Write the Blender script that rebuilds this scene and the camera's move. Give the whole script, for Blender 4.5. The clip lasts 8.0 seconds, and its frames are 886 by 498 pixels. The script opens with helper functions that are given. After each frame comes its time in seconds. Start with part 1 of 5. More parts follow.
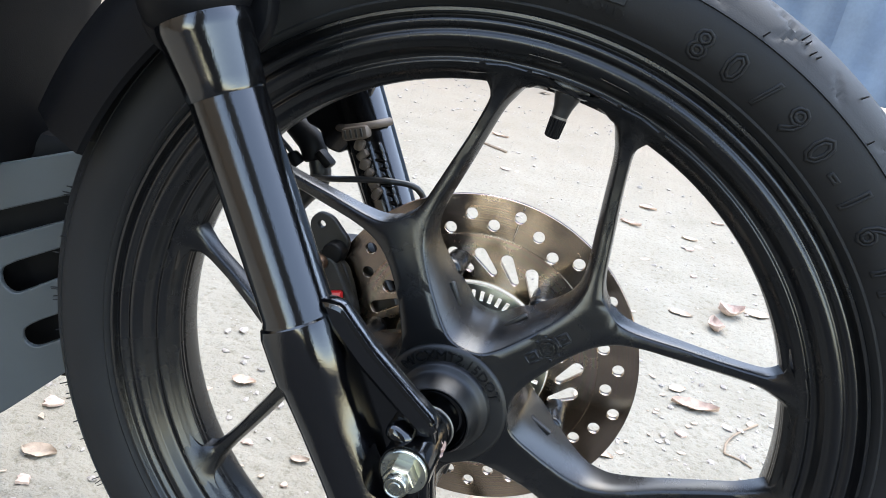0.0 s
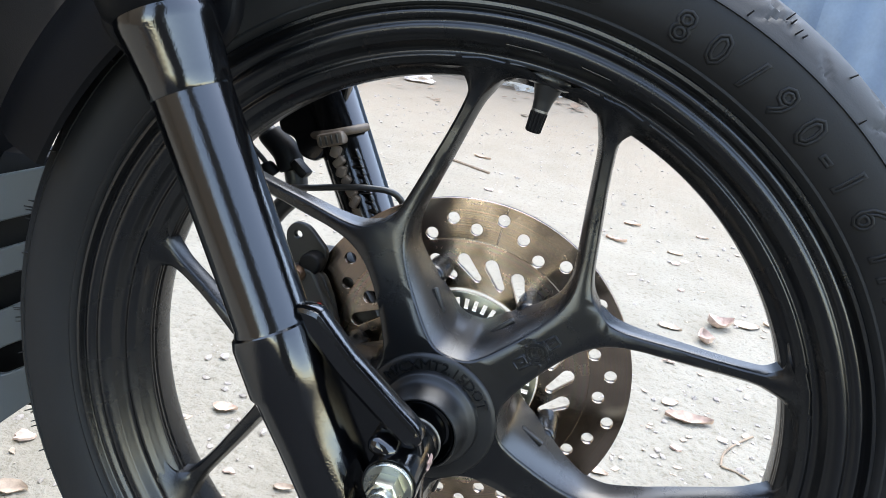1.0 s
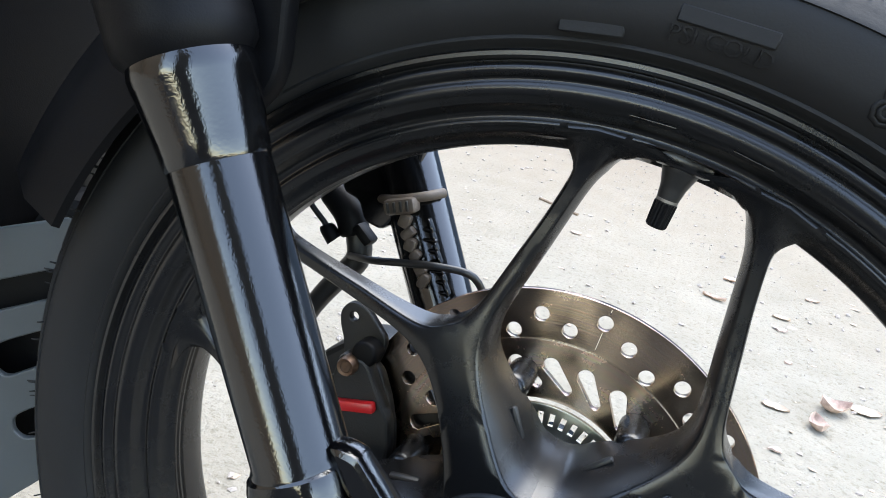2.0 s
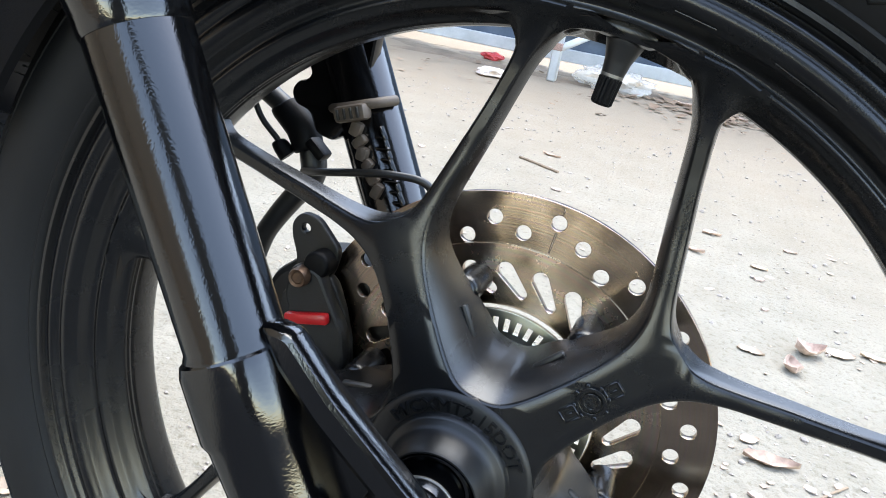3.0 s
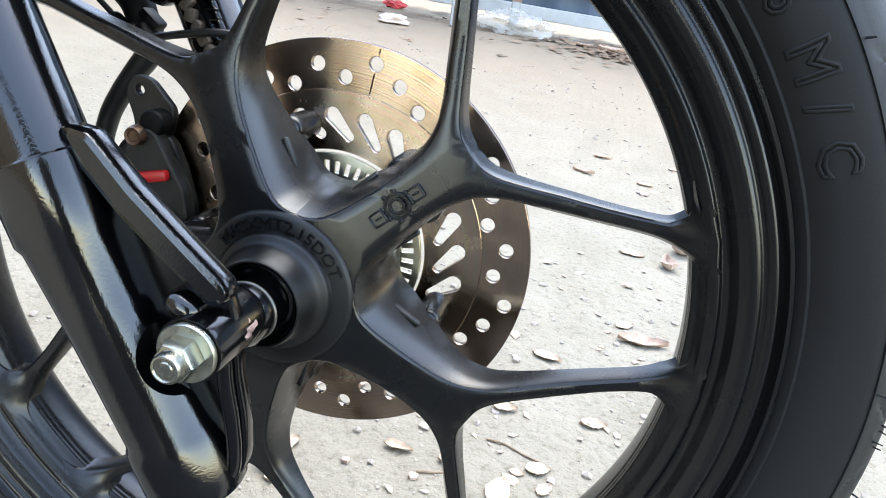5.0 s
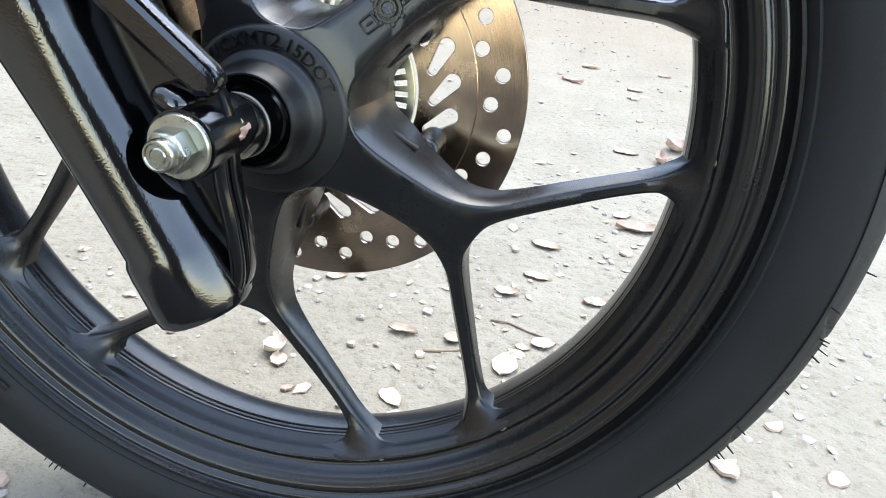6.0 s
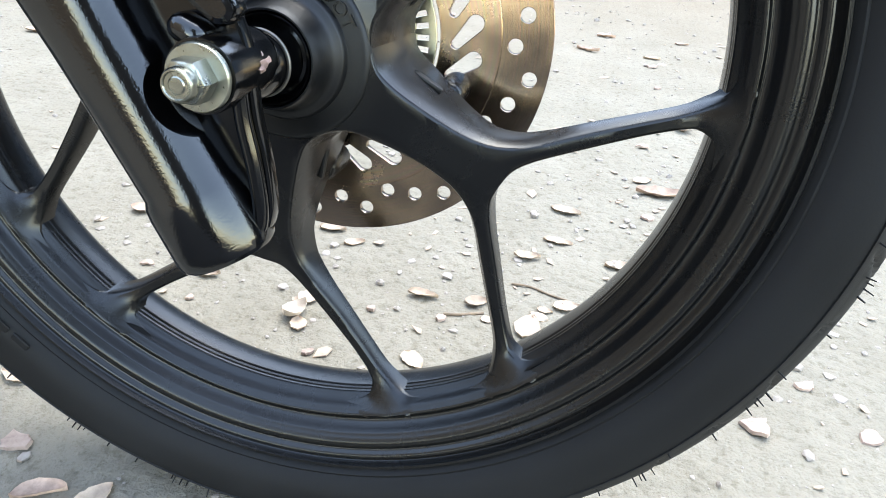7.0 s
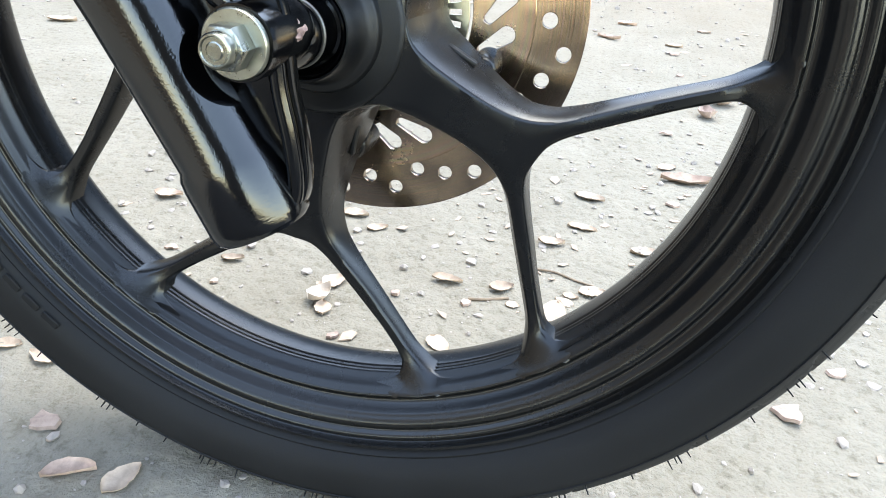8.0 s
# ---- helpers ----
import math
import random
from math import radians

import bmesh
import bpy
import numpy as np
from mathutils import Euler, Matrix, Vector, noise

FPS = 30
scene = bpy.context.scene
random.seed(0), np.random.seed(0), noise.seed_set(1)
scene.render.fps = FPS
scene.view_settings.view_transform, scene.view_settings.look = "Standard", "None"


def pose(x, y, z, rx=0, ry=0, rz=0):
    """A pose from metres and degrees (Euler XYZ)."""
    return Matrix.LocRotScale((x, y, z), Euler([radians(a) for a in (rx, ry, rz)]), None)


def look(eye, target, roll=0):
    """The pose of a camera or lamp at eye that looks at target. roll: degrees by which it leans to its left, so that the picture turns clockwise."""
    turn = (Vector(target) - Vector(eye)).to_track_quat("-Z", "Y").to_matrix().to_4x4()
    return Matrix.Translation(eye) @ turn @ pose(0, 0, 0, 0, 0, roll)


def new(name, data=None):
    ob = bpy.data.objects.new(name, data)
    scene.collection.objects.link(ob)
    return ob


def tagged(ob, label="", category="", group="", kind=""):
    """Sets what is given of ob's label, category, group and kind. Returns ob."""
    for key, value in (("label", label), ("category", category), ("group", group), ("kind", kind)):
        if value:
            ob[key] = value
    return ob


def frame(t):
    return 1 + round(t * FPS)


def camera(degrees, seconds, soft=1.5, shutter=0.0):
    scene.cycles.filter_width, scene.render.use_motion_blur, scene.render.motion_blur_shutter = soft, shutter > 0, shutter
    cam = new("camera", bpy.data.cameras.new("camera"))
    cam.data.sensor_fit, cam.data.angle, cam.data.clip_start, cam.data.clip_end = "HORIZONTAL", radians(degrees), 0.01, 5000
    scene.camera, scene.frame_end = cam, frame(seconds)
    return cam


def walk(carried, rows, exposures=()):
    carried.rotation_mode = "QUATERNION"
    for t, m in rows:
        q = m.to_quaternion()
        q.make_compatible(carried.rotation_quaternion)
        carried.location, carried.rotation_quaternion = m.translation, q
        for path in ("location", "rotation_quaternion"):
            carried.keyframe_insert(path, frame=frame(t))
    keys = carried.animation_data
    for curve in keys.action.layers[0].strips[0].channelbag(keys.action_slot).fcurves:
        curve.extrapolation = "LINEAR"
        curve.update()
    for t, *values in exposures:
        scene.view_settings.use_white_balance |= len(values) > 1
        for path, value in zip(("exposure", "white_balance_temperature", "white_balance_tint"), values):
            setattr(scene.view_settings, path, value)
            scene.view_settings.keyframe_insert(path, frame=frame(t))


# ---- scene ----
# ------------------------------------------------------------------ camera
cam = camera(64.27, 8.0, soft=0.9)
ROWS = [
    (0.0, 0.0585, -0.3731, 0.5417, 66.60, -9.65, 16.04),
    (0.5, 0.0586, -0.3659, 0.5234, 69.03, -7.55, 15.50),
    (1.0, 0.0614, -0.3612, 0.5227, 69.10, -8.50, 14.34),
    (1.2, 0.0518, -0.3434, 0.5314, 70.87, -8.12, 16.09),
    (2.3, 0.0332, -0.2659, 0.5234, 69.61, -9.99, 22.45),
    (2.5, 0.0414, -0.2665, 0.5130, 69.22, -9.55, 21.77),
    (2.7, 0.0500, -0.2670, 0.5040, 68.39, -9.22, 21.02),
    (3.0, 0.0581, -0.2682, 0.4950, 67.99, -9.20, 20.53),
    (3.3, 0.0620, -0.2700, 0.4910, 68.02, -9.10, 19.90),
    (3.5, 0.0767, -0.2702, 0.4892, 68.48, -8.65, 18.66),
    (3.8, 0.0970, -0.2740, 0.4740, 68.08, -8.73, 17.16),
    (4.0, 0.1130, -0.2814, 0.4702, 66.60, -8.45, 15.65),
    (4.2, 0.1247, -0.2875, 0.4632, 66.02, -8.13, 14.91),
    (5.3, 0.1321, -0.3044, 0.4431, 65.91, -7.64, 12.08),
    (5.5, 0.1366, -0.3094, 0.4279, 65.11, -6.76, 10.89),
    (5.8, 0.1400, -0.3160, 0.4020, 62.72, -5.96, 11.07),
    (6.0, 0.1361, -0.3171, 0.3912, 61.90, -5.50, 11.33),
    (6.2, 0.1340, -0.3180, 0.3840, 61.38, -5.10, 11.31),
    (6.5, 0.1336, -0.3174, 0.3798, 61.03, -4.87, 11.74),
    (7.0, 0.1308, -0.3170, 0.3699, 60.37, -4.32, 11.82),
    (7.5, 0.1269, -0.3184, 0.3590, 59.54, -3.79, 12.39),
    (8.0, 0.1223, -0.3180, 0.3597, 59.73, -3.87, 12.93),
]
EXPOSURES = [(0.0, 3.42, 8200, 12), (4.2, 3.42, 8350, 11), (5.4, 3.48, 8350, 11), (6.2, 3.42, 8400, 10), (8.0, 3.42, 8400, 9)]
walk(cam, [(t, pose(x, y, z, rx, ry, rz)) for t, x, y, z, rx, ry, rz in ROWS], EXPOSURES)

# ------------------------------------------------------------------ light
world = bpy.data.worlds.new("sky")
scene.world = world
world.use_nodes = True
wn, wl = world.node_tree.nodes, world.node_tree.links
sky = wn.new("ShaderNodeTexSky")
sky.sky_type, sky.sun_disc = "NISHITA", False
sky.sun_elevation, sky.sun_rotation = radians(66), radians(8)
sky.dust_density = 0.5
wn["Background"].inputs["Strength"].default_value = 0.15
wl.new(sky.outputs["Color"], wn["Background"].inputs["Color"])

sun = new("sun", bpy.data.lights.new("sun", "SUN"))
sun.data.energy, sun.data.angle, sun.data.color = 0.40, radians(44), (0.68, 0.85, 1.0)
# towards the sun, hidden by bright cloud beyond the fence
sun.matrix_world = look((0.05, 0.40, 0.915), (0, 0, 0))


# ------------------------------------------------------------------ materials
def material(name, base, rough, metal=0.0, coat=0.0, vary=0.25, scale=40.0, fine=400.0, bump=0.1, depth=0.0005,
             tint=None, rough_vary=0.1, coords="Object", stretch=(1, 1, 1), spec=0.5):
    """Base colour with variation at two scales, uneven roughness and fine relief."""
    m = bpy.data.materials.new(name)
    m.use_nodes = True
    n, l = m.node_tree.nodes, m.node_tree.links
    b = n["Principled BSDF"]
    tc, mp = n.new("ShaderNodeTexCoord"), n.new("ShaderNodeMapping")
    mp.inputs["Scale"].default_value = stretch
    l.new(tc.outputs[coords], mp.inputs["Vector"])
    big, small = n.new("ShaderNodeTexNoise"), n.new("ShaderNodeTexNoise")
    big.inputs["Scale"].default_value, big.inputs["Detail"].default_value = scale, 5
    small.inputs["Scale"].default_value, small.inputs["Detail"].default_value = fine, 3
    for t in (big, small):
        l.new(mp.outputs["Vector"], t.inputs["Vector"])
    mix = n.new("ShaderNodeMix")
    mix.data_type = "RGBA"
    lo = tuple(c * (1 - vary) for c in base)
    hi = tuple(min(1, c * (1 + vary)) for c in (tint or base))
    mix.inputs[6].default_value, mix.inputs[7].default_value = (*lo, 1), (*hi, 1)
    avg = n.new("ShaderNodeMath")
    avg.operation = "MULTIPLY_ADD"
    avg.inputs[1].default_value = 0.35
    l.new(small.outputs["Fac"], avg.inputs[0])
    ramp = n.new("ShaderNodeMapRange")
    ramp.inputs["From Min"].default_value, ramp.inputs["From Max"].default_value = 0.3, 0.7
    ramp.inputs["To Max"].default_value = 0.65
    l.new(big.outputs["Fac"], ramp.inputs["Value"])
    l.new(ramp.outputs["Result"], avg.inputs[2])
    l.new(avg.outputs["Value"], mix.inputs[0])
    l.new(mix.outputs[2], b.inputs["Base Color"])
    rr = n.new("ShaderNodeMapRange")
    rr.inputs["To Min"].default_value = max(0.02, rough - rough_vary)
    rr.inputs["To Max"].default_value = min(1, rough + rough_vary)
    l.new(avg.outputs["Value"], rr.inputs["Value"])
    l.new(rr.outputs["Result"], b.inputs["Roughness"])
    b.inputs["Metallic"].default_value, b.inputs["Coat Weight"].default_value = metal, coat
    b.inputs["Coat Roughness"].default_value = 0.06
    b.inputs["Specular IOR Level"].default_value = spec
    if bump:
        bp = n.new("ShaderNodeBump")
        bp.inputs["Strength"].default_value, bp.inputs["Distance"].default_value = bump, depth
        l.new(small.outputs["Fac"], bp.inputs["Height"])
        l.new(bp.outputs["Normal"], b.inputs["Normal"])
    return m


def random_tint(m, spread):
    """Lets each object of a kind differ a little in brightness."""
    n, l = m.node_tree.nodes, m.node_tree.links
    b = n["Principled BSDF"]
    old = b.inputs["Base Color"].links[0].from_socket
    info, hsv, rng = n.new("ShaderNodeObjectInfo"), n.new("ShaderNodeHueSaturation"), n.new("ShaderNodeMapRange")
    rng.inputs["To Min"].default_value, rng.inputs["To Max"].default_value = 1 - spread, 1 + spread
    l.new(info.outputs["Random"], rng.inputs["Value"])
    l.new(rng.outputs["Result"], hsv.inputs["Value"])
    l.new(old, hsv.inputs["Color"])
    l.new(hsv.outputs["Color"], b.inputs["Base Color"])
    return m


def dusty_tread(m):
    """Dust sticks to the tread, past the shoulder's radius."""
    n, l = m.node_tree.nodes, m.node_tree.links
    b = n["Principled BSDF"]
    old = b.inputs["Base Color"].links[0].from_socket
    tc, flat, ln, rng, nz, mul, mix = [n.new("ShaderNode" + k) for k in ("TexCoord", "VectorMath", "VectorMath", "MapRange", "TexNoise", "Math", "Mix")]
    flat.operation, ln.operation, mul.operation, mix.data_type = "MULTIPLY", "LENGTH", "MULTIPLY", "RGBA"
    flat.inputs[1].default_value = (1, 0, 1)
    l.new(tc.outputs["Object"], flat.inputs[0])
    l.new(flat.outputs["Vector"], ln.inputs[0])
    l.new(ln.outputs["Value"], rng.inputs["Value"])
    rng.inputs["From Min"].default_value, rng.inputs["From Max"].default_value = 0.2660, 0.2862
    nz.inputs["Scale"].default_value, nz.inputs["Detail"].default_value = 130, 7
    l.new(tc.outputs["Object"], nz.inputs["Vector"])
    l.new(rng.outputs["Result"], mul.inputs[0])
    l.new(nz.outputs["Fac"], mul.inputs[1])
    mix.inputs[7].default_value = (0.0135, 0.0128, 0.0118, 1)
    l.new(mul.outputs["Value"], mix.inputs[0])
    l.new(old, mix.inputs[6])
    l.new(mix.outputs[2], b.inputs["Base Color"])
    return m


SATIN = material("satin_black_paint", (0.0030, 0.0031, 0.0034), 0.27, vary=0.15, scale=25, fine=1500, bump=0.25, depth=0.0002, rough_vary=0.05, spec=0.5)
HUB_PAINT = material("dull_black_hub_paint", (0.0032, 0.0033, 0.0036), 0.42, vary=0.2, scale=30, fine=1500, bump=0.4, depth=0.0002, rough_vary=0.06, spec=0.45)
LACQUER = material("grained_black_lacquer", (0.0014, 0.0014, 0.0016), 0.07, spec=0.7, vary=0.2, scale=30, fine=1000, bump=0.36, depth=0.0002, rough_vary=0.03)
GLOSS = material("gloss_black_lacquer", (0.0014, 0.0014, 0.0016), 0.12, coat=0.15, spec=0.45, vary=0.2, scale=30, fine=1800, bump=0.14, depth=0.0002, rough_vary=0.03)
RUBBER = dusty_tread(material("tyre_rubber", (0.0078, 0.0078, 0.0080), 0.62, vary=0.25, scale=14, fine=900, bump=0.2, depth=0.0003, tint=(0.0104, 0.0103, 0.0103), spec=0.24))
PLASTIC = material("black_plastic", (0.0022, 0.0022, 0.0026), 0.5, vary=0.2, scale=20, fine=1200, bump=0.3, depth=0.0003, spec=0.12)
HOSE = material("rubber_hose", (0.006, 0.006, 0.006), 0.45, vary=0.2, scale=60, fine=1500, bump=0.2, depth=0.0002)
COWL = material("grey_cowl_plastic", (0.045, 0.054, 0.058), 0.45, vary=0.15, scale=12, fine=900, bump=0.2, depth=0.0002)
ZINC = material("zinc_plated_steel", (0.37, 0.37, 0.315), 0.30, metal=1.0, vary=0.2, scale=120, fine=900, bump=0.15, depth=0.0002)
STEEL = material("brushed_disc_steel", (0.46, 0.345, 0.26), 0.22, metal=1.0, vary=0.2, scale=50, fine=700, bump=0.1, depth=0.0002)
CARRIER = material("stamped_disc_steel", (0.52, 0.395, 0.30), 0.24, metal=1.0, vary=0.15, scale=60, fine=900, bump=0.1, depth=0.0002)
TONE = material("yellow_zinc_ring", (0.66, 0.62, 0.48), 0.35, metal=1.0, vary=0.2, scale=90, fine=900, bump=0.1, depth=0.0002)
DULL = material("dull_steel", (0.20, 0.185, 0.165), 0.42, metal=0.8, vary=0.25, scale=120, fine=900, bump=0.15, depth=0.0002)
IRON = material("dark_cast_metal", (0.012, 0.0115, 0.011), 0.45, metal=0.3, vary=0.3, scale=60, fine=900, bump=0.4, depth=0.0004)
RUST = material("bare_rusty_metal", (0.16, 0.085, 0.075), 0.5, metal=0.2, vary=0.5, scale=400, fine=1200, bump=0.6, depth=0.0004, tint=(0.34, 0.22, 0.18))
BOLT_BROWN = material("browned_bolt_steel", (0.09, 0.05, 0.03), 0.4, metal=0.6, vary=0.4, scale=300, fine=900, bump=0.3, depth=0.0003)
RED = material("red_anodised_part", (0.42, 0.008, 0.010), 0.35, vary=0.2, scale=80, fine=900, bump=0.1)
CLIP = material("tan_rubber_clip", (0.070, 0.050, 0.036), 0.6, vary=0.35, scale=150, fine=1200, bump=0.4)


def brushed(m, about, pitch):
    """Circular machining lines round the axle."""
    n, l = m.node_tree.nodes, m.node_tree.links
    b = n["Principled BSDF"]
    tc, sep, ln = n.new("ShaderNodeTexCoord"), n.new("ShaderNodeSeparateXYZ"), n.new("ShaderNodeVectorMath")
    flat = n.new("ShaderNodeVectorMath")
    flat.operation = "MULTIPLY"
    flat.inputs[1].default_value = (1, 0, 1)
    ln.operation = "LENGTH"
    l.new(tc.outputs["Object"], flat.inputs[0])
    l.new(flat.outputs["Vector"], ln.inputs[0])
    nz = n.new("ShaderNodeTexNoise")
    nz.noise_dimensions = "1D"
    nz.inputs["Scale"].default_value, nz.inputs["Detail"].default_value = pitch, 4
    l.new(ln.outputs["Value"], nz.inputs["W"])
    bp = n.new("ShaderNodeBump")
    bp.inputs["Strength"].default_value, bp.inputs["Distance"].default_value = about, 0.0003
    l.new(nz.outputs["Fac"], bp.inputs["Height"])
    l.new(bp.outputs["Normal"], b.inputs["Normal"])
    old = b.inputs["Base Color"].links[0].from_socket
    mul = n.new("ShaderNodeMix")
    mul.data_type, mul.blend_type = "RGBA", "MULTIPLY"
    mul.inputs[0].default_value = 0.4
    l.new(old, mul.inputs[6])
    l.new(nz.outputs["Color"], mul.inputs[7])
    l.new(mul.outputs[2], b.inputs["Base Color"])
    return m


brushed(STEEL, 0.16, 900)
brushed(CARRIER, 0.08, 500)
for m in (STEEL, CARRIER):
    # circular brushing spreads the gleam across the grooves
    tn = m.node_tree.nodes.new("ShaderNodeTangent")
    tn.direction_type, tn.axis = "RADIAL", "Y"
    m.node_tree.links.new(tn.outputs["Tangent"], m.node_tree.nodes["Principled BSDF"].inputs["Tangent"])
    m.node_tree.nodes["Principled BSDF"].inputs["Anisotropic"].default_value = 0.7
    m.node_tree.nodes["Principled BSDF"].inputs["Anisotropic Rotation"].default_value = 0.25


DARK_ZONE_EDGE = -0.22


def ground_material():
    m = bpy.data.materials.new("dusty_concrete")
    m.use_nodes = True
    n, l = m.node_tree.nodes, m.node_tree.links
    b = n["Principled BSDF"]
    tc = n.new("ShaderNodeTexCoord")

    def noisy(scale, detail=6, rough=0.55):
        t = n.new("ShaderNodeTexNoise")
        t.inputs["Scale"].default_value, t.inputs["Detail"].default_value, t.inputs["Roughness"].default_value = scale, detail, rough
        l.new(tc.outputs["Object"], t.inputs["Vector"])
        return t

    def ramp(src, a, bb, ca, cb):
        r = n.new("ShaderNodeValToRGB")
        r.color_ramp.elements[0].position, r.color_ramp.elements[1].position = a, bb
        r.color_ramp.elements[0].color, r.color_ramp.elements[1].color = (*ca, 1), (*cb, 1)
        l.new(src.outputs["Fac"], r.inputs["Fac"])
        return r

    def mixed(kind, fac, a, bb):
        x = n.new("ShaderNodeMix")
        x.data_type, x.blend_type = "RGBA", kind
        x.inputs[0].default_value = fac
        l.new(a.outputs["Color"] if "Color" in a.outputs else a.outputs[2], x.inputs[6])
        l.new(bb.outputs["Color"], x.inputs[7])
        return x

    broad, mid, grit, speck = noisy(1.1), noisy(9), noisy(95, 5, 0.65), noisy(300, 3, 0.6)
    c1 = ramp(broad, 0.35, 0.7, (0.242, 0.212, 0.166), (0.290, 0.257, 0.205))
    c2 = ramp(mid, 0.32, 0.68, (0.74, 0.72, 0.68), (1, 1, 1))
    c3 = ramp(grit, 0.33, 0.46, (0.55, 0.52, 0.47), (1, 1, 1))
    c4 = ramp(speck, 0.30, 0.44, (0.62, 0.60, 0.57), (1, 1, 1))
    col = mixed("MULTIPLY", 0.55, c1, c2)
    col2 = n.new("ShaderNodeMix")
    col2.data_type, col2.blend_type = "RGBA", "MULTIPLY"
    col2.inputs[0].default_value = 0.6
    l.new(col.outputs[2], col2.inputs[6])
    l.new(c3.outputs["Color"], col2.inputs[7])
    col3 = n.new("ShaderNodeMix")
    col3.data_type, col3.blend_type = "RGBA", "MULTIPLY"
    col3.inputs[0].default_value = 0.5
    l.new(col2.outputs[2], col3.inputs[6])
    l.new(c4.outputs["Color"], col3.inputs[7])
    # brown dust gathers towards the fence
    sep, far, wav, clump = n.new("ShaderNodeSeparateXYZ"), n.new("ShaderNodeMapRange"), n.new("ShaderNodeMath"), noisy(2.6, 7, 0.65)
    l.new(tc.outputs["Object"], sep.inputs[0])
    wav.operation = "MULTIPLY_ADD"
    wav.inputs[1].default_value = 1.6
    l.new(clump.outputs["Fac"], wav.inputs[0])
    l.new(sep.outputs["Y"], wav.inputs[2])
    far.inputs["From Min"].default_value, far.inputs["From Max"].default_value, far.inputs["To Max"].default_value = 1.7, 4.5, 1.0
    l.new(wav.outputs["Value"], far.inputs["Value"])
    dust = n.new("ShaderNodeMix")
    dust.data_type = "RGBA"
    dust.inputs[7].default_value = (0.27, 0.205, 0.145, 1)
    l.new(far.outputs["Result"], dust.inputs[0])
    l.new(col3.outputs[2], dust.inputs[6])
    # past a ragged near edge, an added unseen dark zone deepens the paint's reflections
    dark_zone, edge, zone_mix = n.new("ShaderNodeMath"), n.new("ShaderNodeMapRange"), n.new("ShaderNodeMix")
    dark_zone.operation, zone_mix.data_type = "MULTIPLY_ADD", "RGBA"
    dark_zone.inputs[1].default_value = 0.05
    l.new(mid.outputs["Fac"], dark_zone.inputs[0])
    # the zone's edge turns away behind the motorcycle, where reflections are kept bright
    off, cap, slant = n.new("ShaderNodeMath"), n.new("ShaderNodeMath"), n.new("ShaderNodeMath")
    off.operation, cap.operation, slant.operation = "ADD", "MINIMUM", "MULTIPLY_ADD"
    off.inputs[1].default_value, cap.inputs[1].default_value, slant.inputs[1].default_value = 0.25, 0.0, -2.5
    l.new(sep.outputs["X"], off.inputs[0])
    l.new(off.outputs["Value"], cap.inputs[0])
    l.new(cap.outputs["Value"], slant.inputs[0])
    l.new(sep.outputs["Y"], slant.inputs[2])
    l.new(slant.outputs["Value"], dark_zone.inputs[2])
    edge.inputs["From Min"].default_value, edge.inputs["From Max"].default_value = DARK_ZONE_EDGE, DARK_ZONE_EDGE + 0.02
    l.new(dark_zone.outputs["Value"], edge.inputs["Value"])
    zone_tone = ramp(grit, 0.3, 0.7, (0.030, 0.030, 0.031), (0.062, 0.061, 0.060))
    l.new(edge.outputs["Result"], zone_mix.inputs[0])
    l.new(zone_tone.outputs["Color"], zone_mix.inputs[6])
    l.new(dust.outputs[2], zone_mix.inputs[7])
    l.new(zone_mix.outputs[2], b.inputs["Base Color"])
    b.inputs["Roughness"].default_value = 0.9
    b.inputs["Specular IOR Level"].default_value = 0.25
    add = n.new("ShaderNodeMath")
    add.operation = "MULTIPLY_ADD"
    add.inputs[1].default_value = 0.35
    l.new(speck.outputs["Fac"], add.inputs[0])
    l.new(grit.outputs["Fac"], add.inputs[2])
    bp = n.new("ShaderNodeBump")
    bp.inputs["Strength"].default_value, bp.inputs["Distance"].default_value = 0.7, 0.006
    l.new(add.outputs["Value"], bp.inputs["Height"])
    l.new(bp.outputs["Normal"], b.inputs["Normal"])
    return m


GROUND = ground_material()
LEAF = random_tint(material("dry_leaf_tan", (0.355, 0.259, 0.187), 0.75, vary=0.28, scale=90, fine=500, bump=0.4, depth=0.0006, tint=(0.463, 0.344, 0.255)), 0.2)
LEAF_BROWN = random_tint(material("dry_leaf_brown", (0.355, 0.232, 0.170), 0.7, vary=0.35, scale=90, fine=500, bump=0.4, depth=0.0006, tint=(0.493, 0.339, 0.255)), 0.25)
CHIP = random_tint(material("pinkish_chip", (0.355, 0.241, 0.192), 0.8, vary=0.28, scale=120, fine=600, bump=0.5, depth=0.0006, tint=(0.454, 0.330, 0.264)), 0.2)
LITTER = material("brown_leaf_litter", (0.15, 0.085, 0.050), 0.85, vary=0.45, scale=7, fine=300, bump=0.4, depth=0.002, tint=(0.26, 0.17, 0.11))
PEBBLE = material("pebble", (0.315, 0.268, 0.230), 0.85, vary=0.25, scale=60, fine=600, bump=0.4, depth=0.0006)
HUSK = material("pale_husk", (0.671, 0.571, 0.477), 0.75, vary=0.2, scale=90, fine=500, bump=0.4, depth=0.0006)
TWIG = material("dry_twig", (0.217, 0.152, 0.102), 0.8, vary=0.4, scale=100, fine=800, bump=0.5, depth=0.0006)
PAPER = material("crumpled_paper", (0.611, 0.517, 0.459), 0.8, vary=0.12, scale=60, fine=400, bump=0.3, depth=0.001)
BLUE = material("faded_blue_sheet", (0.055, 0.085, 0.130), 0.5, vary=0.3, scale=2.5, fine=60, bump=0.15, depth=0.003, tint=(0.08, 0.115, 0.165))
